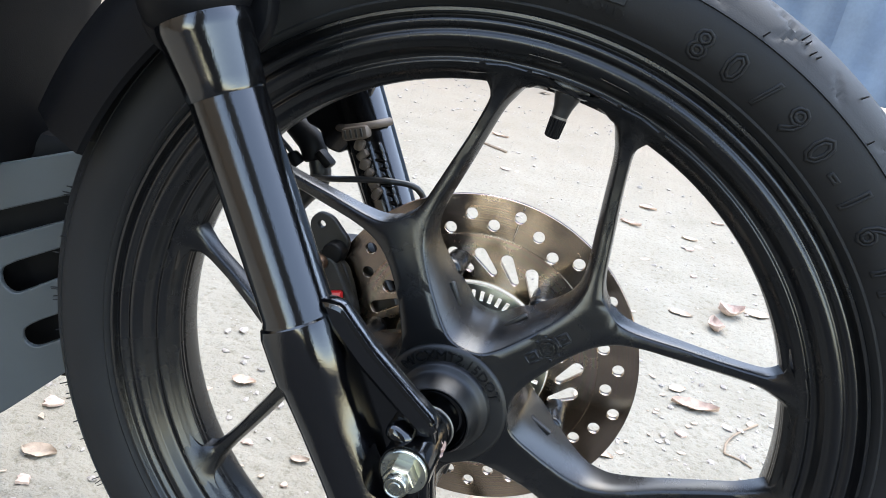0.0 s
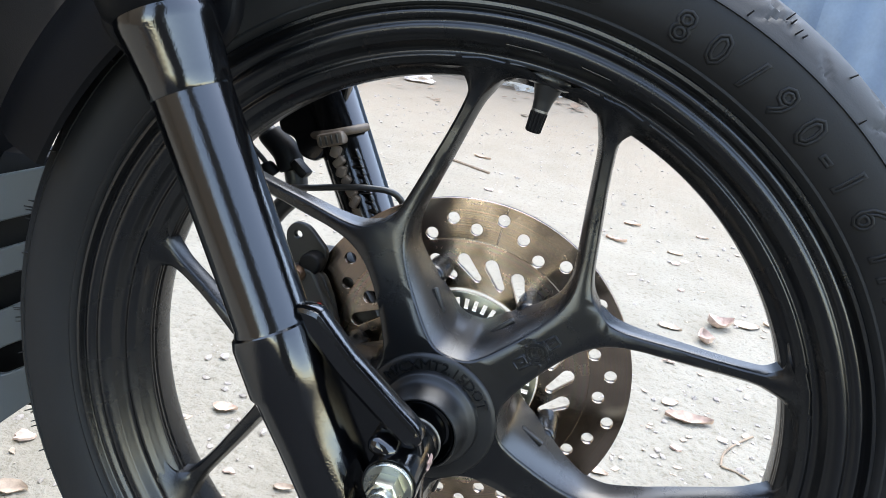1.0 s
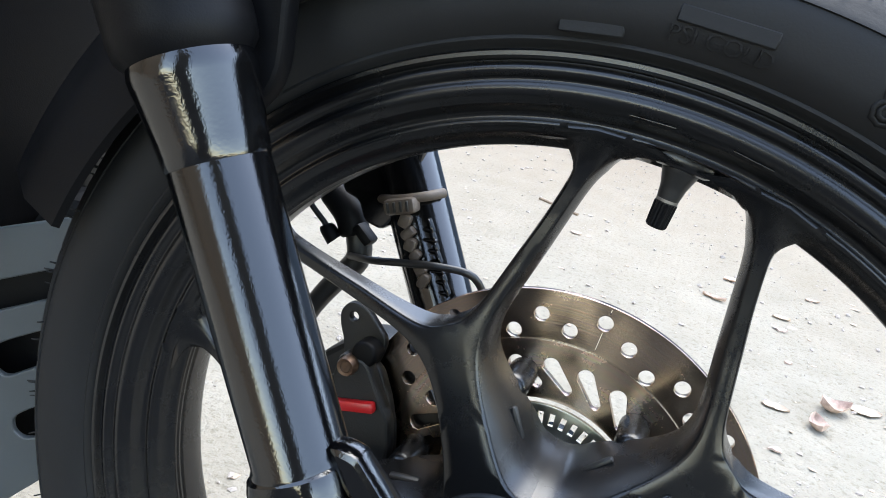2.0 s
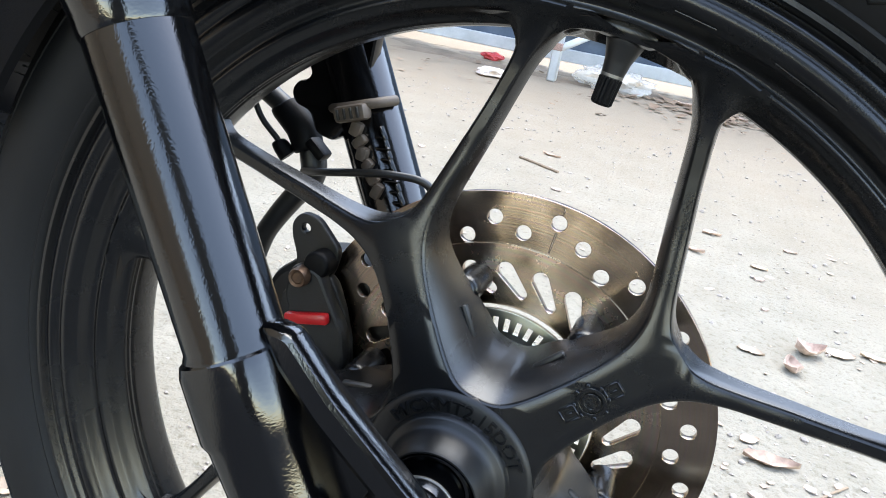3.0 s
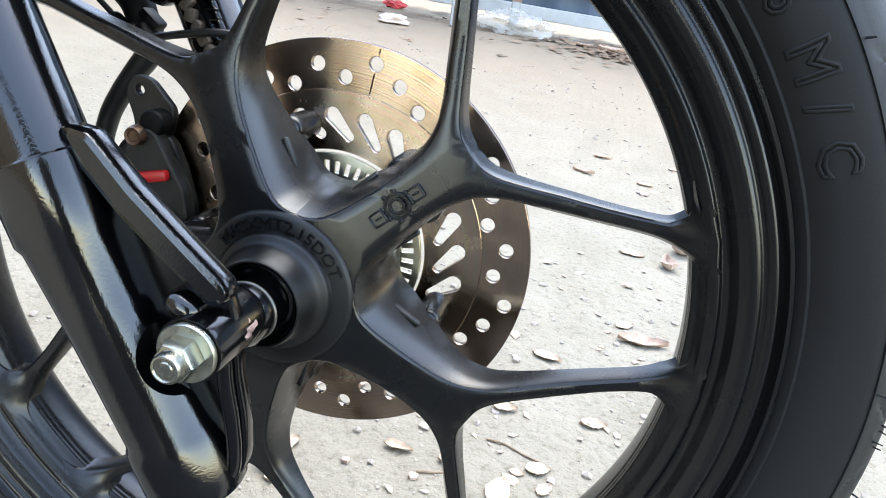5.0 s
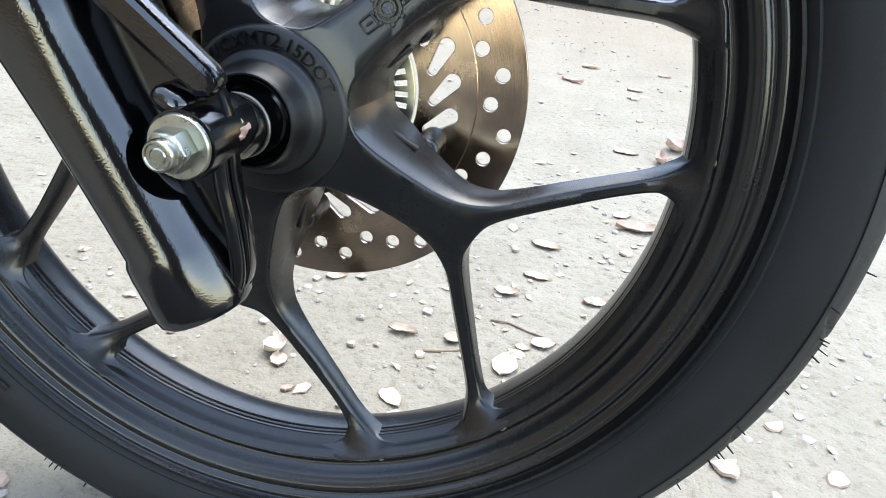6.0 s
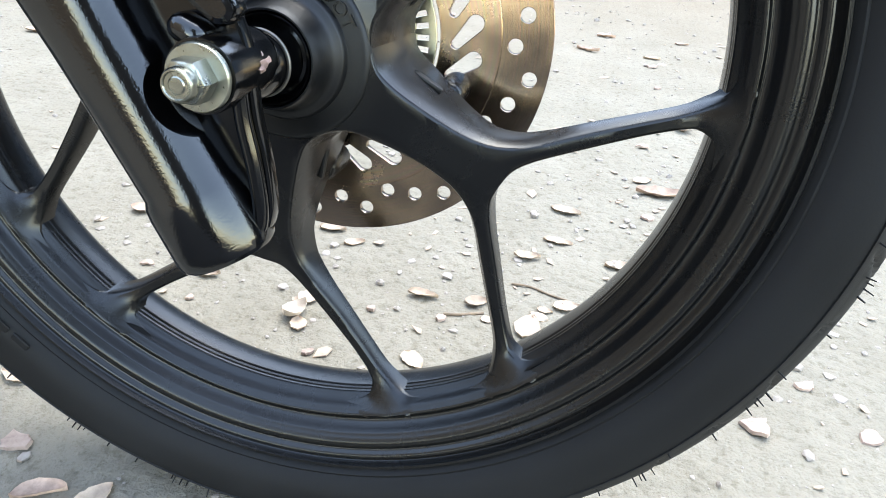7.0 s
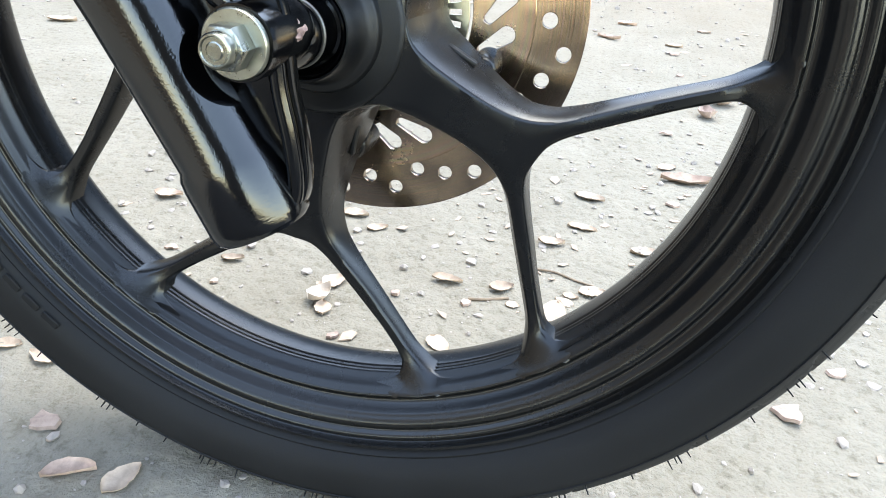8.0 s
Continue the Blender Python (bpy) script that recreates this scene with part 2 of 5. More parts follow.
WHITE = material("chipped_white_paint", (0.42, 0.43, 0.43), 0.5, vary=0.25, scale=6, fine=80, bump=0.2, depth=0.002)
DIRT = material("brown_dirt", (0.20, 0.145, 0.10), 0.95, vary=0.4, scale=9, fine=120, bump=0.8, depth=0.006)
WRAPPER = material("red_wrapper", (0.45, 0.04, 0.04), 0.4, vary=0.3, scale=30, fine=200, bump=0.3)
BAG = material("cloudy_plastic_film", (0.55, 0.53, 0.49), 0.25, vary=0.2, scale=14, fine=90, bump=0.5, depth=0.004)


# ------------------------------------------------------------------ builders
def finish(bm, name, mat, sharp=40):
    bmesh.ops.recalc_face_normals(bm, faces=bm.faces)
    me = bpy.data.meshes.new(name)
    bm.to_mesh(me)
    bm.free()
    me.materials.append(mat)
    me.shade_smooth()
    me.set_sharp_from_angle(angle=radians(sharp))
    return me


def part(name, bm, mat, parent, label="", sharp=40):
    me = bm if isinstance(bm, bpy.types.Mesh) else finish(bm, name, mat, sharp)
    ob = new(name, me)
    ob.parent = parent
    return tagged(ob, label)


def mesh_from(verts, faces):
    bm = bmesh.new()
    vs = [bm.verts.new(v) for v in verts]
    for f in faces:
        if len(set(f)) > 2:
            try:
                bm.faces.new([vs[i] for i in f])
            except ValueError:
                pass
    return bm


def revolve(profile, n=96, closed=False, shift=(0, 0)):
    """Turns (radius, y) points round the axle, which is the y axis."""
    k = len(profile)
    verts, faces = [], []
    for i in range(n):
        a = 2 * math.pi * i / n
        for r, y in profile:
            verts.append((r * math.sin(a) + shift[0], y, r * math.cos(a) + shift[1]))
    for i in range(n):
        j = (i + 1) % n
        for p in range(k if closed else k - 1):
            q = (p + 1) % k
            faces.append((i * k + p, i * k + q, j * k + q, j * k + p))
    bm = mesh_from(verts, faces)
    bmesh.ops.remove_doubles(bm, verts=bm.verts, dist=1e-6)
    return bm


def smooth_line(pts, per=4):
    """Catmull-Rom through the points."""
    pts = [Vector(p) for p in pts]
    out = []
    for i in range(len(pts) - 1):
        p0, p1, p2, p3 = pts[max(i - 1, 0)], pts[i], pts[i + 1], pts[min(i + 2, len(pts) - 1)]
        for s in range(per):
            t = s / per
            out.append(0.5 * (2 * p1 + (p2 - p0) * t + (2 * p0 - 5 * p1 + 4 * p2 - p3) * t * t + (3 * p1 - p0 - 3 * p2 + p3) * t ** 3))
    out.append(pts[-1])
    return out


def tube(points, radius, n=12, per=5, ends=True):
    """A round bar or hose along a smooth line; radius may be a list, one for each given point."""
    line = smooth_line(points, per) if len(points) > 2 else [Vector(p) for p in points]
    if isinstance(radius, (list, tuple)):
        rad = [radius[min(int(i / per), len(radius) - 2)] * (1 - (i / per - min(int(i / per), len(radius) - 2)))
               + radius[min(int(i / per), len(radius) - 2) + 1] * (i / per - min(int(i / per), len(radius) - 2))
               for i in range(len(line))] if len(points) > 2 else list(radius)
    else:
        rad = [radius] * len(line)
    verts, faces = [], []
    up = Vector((0.13, 0.31, 0.94))
    for i, p in enumerate(line):
        d = (line[min(i + 1, len(line) - 1)] - line[max(i - 1, 0)]).normalized()
        x = d.cross(up).normalized()
        y = d.cross(x)
        for k in range(n):
            a = 2 * math.pi * k / n
            verts.append(p + rad[i] * (math.cos(a) * x + math.sin(a) * y))
    for i in range(len(line) - 1):
        for k in range(n):
            faces.append((i * n + k, i * n + (k + 1) % n, (i + 1) * n + (k + 1) % n, (i + 1) * n + k))
    if ends:
        faces.append(tuple(range(n)))
        faces.append(tuple((len(line) - 1) * n + k for k in range(n)))
    return mesh_from(verts, faces)


def cut_sheet(name, loops, mat, y0, y1, bevel=0.0003, sharp=40):
    """A flat plate in the wheel's plane, from y0 to y1, whose first loop is its outline and whose others are openings."""
    cu = bpy.data.curves.new(name, "CURVE")
    cu.dimensions, cu.fill_mode = "2D", "BOTH"
    cu.extrude, cu.bevel_depth, cu.bevel_resolution = max(1e-5, (y1 - y0) / 2 - bevel), bevel, 1
    for lp in loops:
        sp = cu.splines.new("POLY")
        sp.points.add(len(lp) - 1)
        for q, (x, z) in zip(sp.points, lp):
            q.co = (x, z, 0, 1)
        sp.use_cyclic_u = True
    ob = new(name, cu)
    bpy.context.view_layer.update()
    me = bpy.data.meshes.new_from_object(ob.evaluated_get(bpy.context.evaluated_depsgraph_get()))
    bpy.data.objects.remove(ob)
    bpy.data.curves.remove(cu)
    me.transform(Matrix(((1, 0, 0, 0), (0, 0, -1, (y0 + y1) / 2), (0, 1, 0, 0), (0, 0, 0, 1))))
    me.name = name
    me.materials.clear()
    me.materials.append(mat)
    me.shade_smooth()
    me.set_sharp_from_angle(angle=radians(sharp))
    return me


def ring(r, n=64, c=(0, 0), a0=0.0):
    return [(c[0] + r * math.sin(a0 + 2 * math.pi * i / n), c[1] + r * math.cos(a0 + 2 * math.pi * i / n)) for i in range(n)]


def polar(r, deg):
    return (r * math.sin(radians(deg)), r * math.cos(radians(deg)))


def capsule(a, b, ra, rb, n=10):
    """Outline of a slot with round ends of two sizes."""
    a, b = Vector(a), Vector(b)
    d = (b - a).normalized()
    nrm = Vector((-d.y, d.x))
    out = []
    for i in range(n + 1):
        t = math.pi * i / n
        out.append(b + rb * (math.cos(t) * -nrm + math.sin(t) * d))
    for i in range(n + 1):
        t = math.pi * i / n
        out.append(a + ra * (math.cos(t) * nrm - math.sin(t) * d))
    return [tuple(p) for p in out]


def round_corners(pts, r=0.004, n=4):
    out = []
    k = len(pts)
    for i in range(k):
        p, a, b = Vector(pts[i]), Vector(pts[i - 1]), Vector(pts[(i + 1) % k])
        da, db = (a - p), (b - p)
        ra, rb = min(r, da.length * 0.45), min(r, db.length * 0.45)
        s, e = p + da.normalized() * ra, p + db.normalized() * rb
        for j in range(n + 1):
            t = j / n
            out.append(tuple((1 - t) ** 2 * s + 2 * t * (1 - t) * p + t * t * e))
    return out


def box(size, centre, bevel=0.001, turn=None, seg=2):
    bm = bmesh.new()
    bmesh.ops.create_cube(bm, size=1.0)
    bmesh.ops.scale(bm, vec=size, verts=bm.verts)
    if bevel:
        bmesh.ops.bevel(bm, geom=list(bm.edges), offset=bevel, segments=seg, affect="EDGES", profile=0.5)
    if turn is not None:
        bmesh.ops.transform(bm, matrix=turn, verts=bm.verts)
    bmesh.ops.translate(bm, vec=centre, verts=bm.verts)
    return bm


def lettering(text, size, place, raise_by, mat, name, parent, label="", line=0.0, space=1.0):
    """Raised characters; place(x, y, h) sends the flat writing onto its surface."""
    cu = bpy.data.curves.new(name, "FONT")
    cu.body, cu.size, cu.extrude, cu.align_x = text, size, raise_by, "CENTER"
    cu.resolution_u, cu.space_character = 2, space
    if line:
        # drawn as outlines of that thickness
        cu.fill_mode, cu.bevel_depth, cu.extrude = "NONE", line, 0.0
    ob = new(name, cu)
    bpy.context.view_layer.update()
    me = bpy.data.meshes.new_from_object(ob.evaluated_get(bpy.context.evaluated_depsgraph_get()))
    bpy.data.objects.remove(ob)
    bpy.data.curves.remove(cu)
    bm = bmesh.new()
    bm.from_mesh(me)
    for _ in range(4):
        # long strokes follow the surface's curve
        long = [e for e in bm.edges if e.calc_length() > size / 8]
        if long:
            bmesh.ops.subdivide_edges(bm, edges=long, cuts=1)
    bm.to_mesh(me)
    bm.free()
    for v in me.vertices:
        v.co = place(v.co.x, v.co.y, v.co.z)
    me.materials.clear()
    me.materials.append(mat)
    return part(name, me, mat, parent, label)


# ------------------------------------------------------------------ ground
def ground_height(x, y):
    near = math.exp(-((x * x + y * y) / 9.0))
    h = 0.004 * noise.noise((x * 2.1, y * 2.1, 0)) + 0.0026 * noise.noise((x * 9, y * 9, 3)) + 0.0012 * noise.noise((x * 34, y * 34, 7)) + 0.0016 * noise.noise((x * 75, y * 75, 9)) + 0.0012 * noise.noise((x * 150, y * 150, 4))
    return near * h + (1 - near) * 0.01 * noise.noise((x * 0.6, y * 0.6, 1)) - 0.001


def build_ground():
    def axis(lo, hi):
        mid = list(np.arange(lo, hi, 0.0038))
        out, step, v = [], 0.004, hi
        while v < 600:
            out.append(v)
            step *= 1.09
            v += step
        neg, step, v = [], 0.004, lo
        while v > -600:
            step *= 1.09
            v -= step
            neg.append(v)
        return neg[::-1] + mid + out
    xs, ys = axis(-0.45, 0.5), axis(-0.15, 0.75)
    verts = [(x, y, ground_height(x, y)) for y in ys for x in xs]
    k = len(xs)
    faces = [(j * k + i, j * k + i + 1, (j + 1) * k + i + 1, (j + 1) * k + i) for j in range(len(ys) - 1) for i in range(k - 1)]
    me = bpy.data.meshes.new("ground")
    me.from_pydata(verts, [], faces)
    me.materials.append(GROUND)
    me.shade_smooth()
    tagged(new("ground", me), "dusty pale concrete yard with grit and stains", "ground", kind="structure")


build_ground()

# walls added out of view, coloured and spaced to shape light and reflections
UNSEEN_TAN = material("unseen_tan", (0.30, 0.225, 0.155), 0.9, vary=0.2, scale=1.5, fine=50, bump=0.3, depth=0.003)
UNSEEN_DARK = material("unseen_dark", (0.05, 0.047, 0.042), 0.9, vary=0.2, scale=1.5, fine=50, bump=0.3, depth=0.003)
for nm, mat, size, at, label in (("wall_west", UNSEEN_TAN, (0.25, 16, 2.0), (-3.4, 0.5, 0.99), "plain tan wall added out of view to warm reflections"), ("wall_south", UNSEEN_TAN, (2.50, 0.22, 2.6), (-2.15, -2.7, 1.29), "tan wall added out of view, beside a gap left for reflections"),
                            ("wall_south_east", UNSEEN_DARK, (1.20, 0.22, 3.0), (0.72, -2.7, 1.49), "dark wall added out of view to darken reflections")):
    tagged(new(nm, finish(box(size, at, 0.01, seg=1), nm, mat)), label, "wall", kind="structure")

# ------------------------------------------------------------------ motorcycle: wheel
# All the motorcycle's coordinates are the wheel's: origin on the axle, y along it, away from the camera's side.
HUB = 0.2825
bike = tagged(new("motorcycle"), "black motorcycle, front wheel and fork, leaning on its stand", "motorcycle")
bike.matrix_world = pose(0, 0, HUB, -4.34, 0, 0)
MID = 0.0125            # the rim's middle plane
FIRST = -27.0           # angle of the first spoke, clockwise from upright

RIM_HALF = [  # radius, distance from the middle plane, from the tyre's side over the lip to the spoke ring
    (0.2180, 0.0250), (0.2215, 0.0272), (0.2300, 0.0288), (0.2330, 0.0300), (0.2338, 0.0318), (0.2330, 0.0330), (0.2314, 0.0330),
    (0.2307, 0.0314), (0.2303, 0.0299), (0.2297, 0.0293), (0.2290, 0.0295), (0.2280, 0.0305), (0.2269, 0.0311), (0.2257, 0.0310), (0.2246, 0.0301), (0.2237, 0.0288), (0.2229, 0.0281), (0.2222, 0.0281), (0.2214, 0.0287), (0.2204, 0.0293),
    (0.2193, 0.0295), (0.2180, 0.0293), (0.2167, 0.0286), (0.2154, 0.0275), (0.2142, 0.0262), (0.2135, 0.0258), (0.2131, 0.0252), (0.2120, 0.0234), (0.2107, 0.0210), (0.2095, 0.0196), (0.2084, 0.0190),
    (0.2074, 0.0191), (0.2066, 0.0198), (0.2058, 0.0202), (0.2050, 0.0200), (0.2043, 0.0192), (0.2034, 0.0183), (0.2022, 0.0173), (0.2016, 0.0166), (0.2008, 0.0152), (0.1998, 0.0136),
    (0.1987, 0.0122), (0.1976, 0.0111), (0.1968, 0.0104), (0.1962, 0.0097), (0.1959, 0.0089), (0.1962, 0.0080), (0.1961, 0.0073), (0.1957, 0.0066), (0.1957, 0.0058), (0.1961, 0.0050), (0.1960, 0.0043), (0.1956, 0.0037), (0.1955, 0.0026), (0.1955, 0.0008)]


def interp(x, table):
    return float(np.interp(x, [a for a, _ in table], [b for _, b in table]))


def rim_mesh():
    front = [(r, MID - d) for r, d in RIM_HALF]
    back = [(0.1955, 0.0128), (0.1956, 0.0165), (0.1961, 0.0212), (0.1972, 0.0258), (0.1986, 0.0286), (0.2014, 0.0318), (0.2045, 0.0345),
            (0.2095, 0.0372), (0.2135, 0.0395), (0.2200, 0.0415), (0.2290, 0.0428), (0.2325, 0.0450), (0.2338, 0.0442), (0.2330, 0.0425), (0.2300, 0.0413), (0.2215, 0.0397), (0.2180, 0.0375)]
    bm = revolve(front + back + [(0.2150, MID)], n=360, closed=True)
    for v in bm.verts:
        # the rim is let in round the valve
        a, rad = math.degrees(math.atan2(v.co.x, v.co.z)), math.hypot(v.co.x, v.co.z)
        deep = interp(a, [(1.2, 0), (2.4, 0.10), (3.4, 0.36), (4.4, 0.72), (5.6, 0.95), (6.6, 1), (10.2, 1), (11.6, 0.94), (13.2, 0.72), (14.4, 0.36), (15.6, 0.10), (16.8, 0)])
        if deep and rad < 0.2060 and v.co.y < 0.020:
            k = 1 + deep * 0.0084 * (0.2060 - rad) / 0.0104 / rad
            v.co.x, v.co.z = v.co.x * k, v.co.z * k
    return bm


wheel = part("wheel_rim", rim_mesh(), SATIN, bike, "satin black cast alloy rim with stepped edge", sharp=50)


SPOKE_FRONT = [(0.025, -0.0128), (0.038, -0.0124), (0.050, -0.0106), (0.060, -0.0084), (0.077, -0.0052), (0.095, -0.0028), (0.110, -0.0010), (0.125, 0.0014), (0.145, 0.0034), (0.168, 0.0040), (0.181, 0.0034), (0.188, 0.0022), (0.193, 0.0003),
               (0.197, -0.0022), (0.2000, -0.0042), (0.2025, -0.0060), (0.2045, -0.0077), (0.2056, -0.0083), (0.2065, -0.0081), (0.2080, -0.0065), (0.21, -0.0060)]
SPOKE_BACK = [(0.025, 0.046), (0.055, 0.044), (0.072, 0.036), (0.095, 0.0255), (0.115, 0.0185), (0.135, 0.0150), (0.160, 0.0138), (0.178, 0.0130), (0.190, 0.0125), (0.196, 0.0120), (0.200, 0.0110), (0.21, 0.0110)]
SPOKE_FLARE = [(0.03, 0.0062), (0.06, 0.0060), (0.08, 0.0046), (0.10, 0.0030), (0.12, 0.0026), (0.17, 0.0022), (0.185, 0.001)]
SPOKE_OUT = [(29, 28.5), (33, 24.2), (36.5, 20.2), (40.5, 17), (46, 14.9), (55, 13.3), (65, 12.4), (75, 11.9), (85, 12.0), (95, 13.1), (104, 15.8), (113, 21), (122, 29.4),
             (130, 38.2), (140, 49.2), (156, 66.2), (163, 73.8), (168, 80.3), (171.3, 87), (172.8, 92), (173.3, 96.0), (172.5, 99.2), (171.1, 102.8), (169.1, 106.9), (167.0, 111.4), (164.7, 116.2)]
SPOKE_IN = [(194.0, 54.2), (191.8, 58.6), (189.8, 63.1), (187.7, 67.2), (185.4, 70.8), (182.7, 73.8), (180.5, 74.4), (175, 74.0), (170, 70.8), (156, 56.3), (140, 38), (128, 24.3), (121.5, 16), (118.4, 10.5), (117, 5.5), (116.6, 0)]


def resample(pts, n):
    pts = [Vector(p) for p in pts]
    run = [0.0]
    for a, b in zip(pts, pts[1:]):
        run.append(run[-1] + (b - a).length)
    return [Vector((float(np.interp(run[-1] * i / (n - 1), run, [p.x for p in pts])), float(np.interp(run[-1] * i / (n - 1), run, [p.y for p in pts])))) for i in range(n)]


def spoke_mesh():
    """Stem and two arms, built as one half in stations from the hub to the rim, and mirrored."""
    out = [p / 1000 for p in smooth_line(SPOKE_OUT, 5)]
    inn = [p / 1000 for p in smooth_line(SPOKE_IN, 5)][::-1]
    cut = min(range(len(out)), key=lambda i: abs(out[i].x - 0.104))
    ns, na = 26, 44
    outer = resample(out[:cut + 1], ns) + resample(out[cut:], na)[1:]
    inner = [Vector((0.030 + (inn[0].x - 0.030) * i / (ns - 1), 0.0)) for i in range(ns)] + resample(inn, na)[1:]
    rows = []
    for k, (o, q) in enumerate(zip(outer, inner)):
        stem = k < ns
        a, b = outer[max(k - 1, 0)], outer[min(k + 1, len(outer) - 1)]
        d = (b - a).normalized()
        nrm = Vector((-d.y, d.x))                      # outwards from the stem
        width = (q - o).length
        tip = min(1.0, max(0.0, ((o.length + q.length) / 2 - 0.189) / 0.012))     # the foot fans out and sinks into the rim
        e2 = min(0.0021, 0.33 * width) * (1 - tip) + 0.32 * width * tip
        e1, drop, skirt = (0.38 + 0.12 * tip) * e2, 0.0018 + 0.0010 * tip, 0.035 + 0.015 * tip
        ease = 0.0 if stem else min(1.0, (k - ns + 1) / 3)
        to = (q - o).normalized()
        mid = (o + q) / 2
        cross = [(o + nrm * interp(o.x, SPOKE_FLARE) * (1 - tip), 1.0), (o + nrm * interp(o.x, SPOKE_FLARE) * 0.72 * (1 - tip), 0.45), (o, 0.10), (o + to * e1, skirt), (o + to * e2, 0.0), (mid, 0.0),
                 (q - to * e2 * max(ease, 0.3), 0.0), (q - to * e1 * max(ease, 0.3), skirt * ease), (q, 0.10 * ease)]
        if stem:
            cross += [(q, 0.10 * ease), (q, 1.0)]
        else:
            ia, ib = inner[max(k - 1, 0)], inner[min(k + 1, len(inner) - 1)]
            di = (ib - ia).normalized()
            ni = Vector((di.y, -di.x))
            cross += [(q + ni * 0.0004 * (1 - tip), 0.45), (q + ni * 0.0010 * (1 - tip), 1.0)]
        reach = max(0.0, min(1.0, (k - len(outer) + 16) / 15)) ** 1.5         # the middle of the foot runs out onto the rim
        row = []
        for p2, p in cross:
            u = min(1.0, max(0.0, (p2 - o).dot(to) / max(width, 1e-6)))
            if reach and p < 0.09:
                p2 = p2 * (1 + reach * 4 * u * (1 - u) * max(0.0, 0.2078 - mid.length) / mid.length)
            r = p2.length if p2.x > 0.1 else p2.x
            f, b2 = interp(r, SPOKE_FRONT), interp(r, SPOKE_BACK)
            y = f + drop * p / 0.10 if p <= 0.10001 else (f + drop) + (b2 - f - drop) * (p - 0.10) / 0.90
            row.append((p2.y, y, p2.x))
        rows.append(row)
    m = len(rows[0])
    verts, faces = [], []
    for sgn in (1, -1):
        base = len(verts)
        for row in rows:
            verts += [(sgn * x, y, z) for x, y, z in row]
        for k in range(len(rows) - 1):
            for c in range(m):
                if c in (8, 9) and k < ns - 1:
                    continue
                a, b = base + k * m + c, base + k * m + (c + 1) % m
                faces.append((a, b, b + m, a + m))
        faces.append(tuple(base + (len(rows) - 1) * m + c for c in range(m)))
    bm = mesh_from(verts, faces)
    bmesh.ops.remove_doubles(bm, verts=bm.verts, dist=2e-5)
    return finish(bm, "spoke", SATIN, 32)


SPOKE = spoke_mesh()


for i in range(5):
    a = FIRST + 72 * i
    s = part("spoke", SPOKE, SATIN, wheel, "forked spoke of satin black cast alloy")
    s.matrix_basis = pose(0, 0, 0, 0, a, 0)

hub_profile = [(0.0, 0.060), (0.034, 0.060), (0.0385, 0.057), (0.0405, 0.050), (0.0412, 0.040), (0.0412, 0.010), (0.0411, -0.0090), (0.0407, -0.0118), (0.0397, -0.0136),
               (0.0380, -0.0143), (0.0306, -0.0147), (0.0300, -0.0156), (0.0296, -0.0174), (0.0287, -0.0181), (0.0268, -0.0187), (0.0250, -0.0206), (0.0237, -0.0242), (0.0227, -0.0292), (0.0221, -0.0328),
               (0.0215, -0.0340), (0.0207, -0.0340), (0.0204, -0.0326), (0.0203, -0.0170), (0.0, -0.0170)]
hub = part("hub", revolve(hub_profile, n=120), HUB_PAINT, wheel, "satin black hub with raised size marks")
part("oil_seal", revolve([(0.0202, -0.0200), (0.0202, -0.0322), (0.0196, -0.0333), (0.0188, -0.0330), (0.0178, -0.0302), (0.0162, -0.0282), (0.0148, -0.0286), (0.0146, -0.0302), (0.0142, -0.0302), (0.0142, -0.0200)], n=72), GLOSS, wheel, "shiny black dust seal")
part("axle_spacer", revolve([(0.0138, -0.0200), (0.0140, -0.0230), (0.0140, -0.0410), (0.0, -0.0410)], n=64), GLOSS, wheel, "black axle collar")
part("axle_spacer", revolve([(0.0, -0.0405), (0.0142, -0.0405), (0.0146, -0.0410), (0.0146, -0.0418), (0.0142, -0.0422), (0.0, -0.0422)], n=64), DULL, wheel, "thin dull steel spacer ring")
part("axle_spacer", revolve([(0.0, -0.0415), (0.0138, -0.0418), (0.0137, -0.0540), (0.0122, -0.0570), (0.0110, -0.0600), (0.0, -0.0600)], n=48), GLOSS, wheel, "black axle collar")


def round_writing(r0, y0, centre_deg, tilt=0.0):
    def place(x, y, h):
        r = r0 + y
        a = radians(centre_deg) + x / r0
        return Vector((r * math.sin(a), y0 - h + tilt * y, r * math.cos(a)))
    return place


lettering("M/CXMT2.15DOT", 0.0086, round_writing(0.0316, -0.0145, 5), 0.0015, SATIN, "raised_letters", wheel, "raised casting marks M/CXMT2.15DOT")


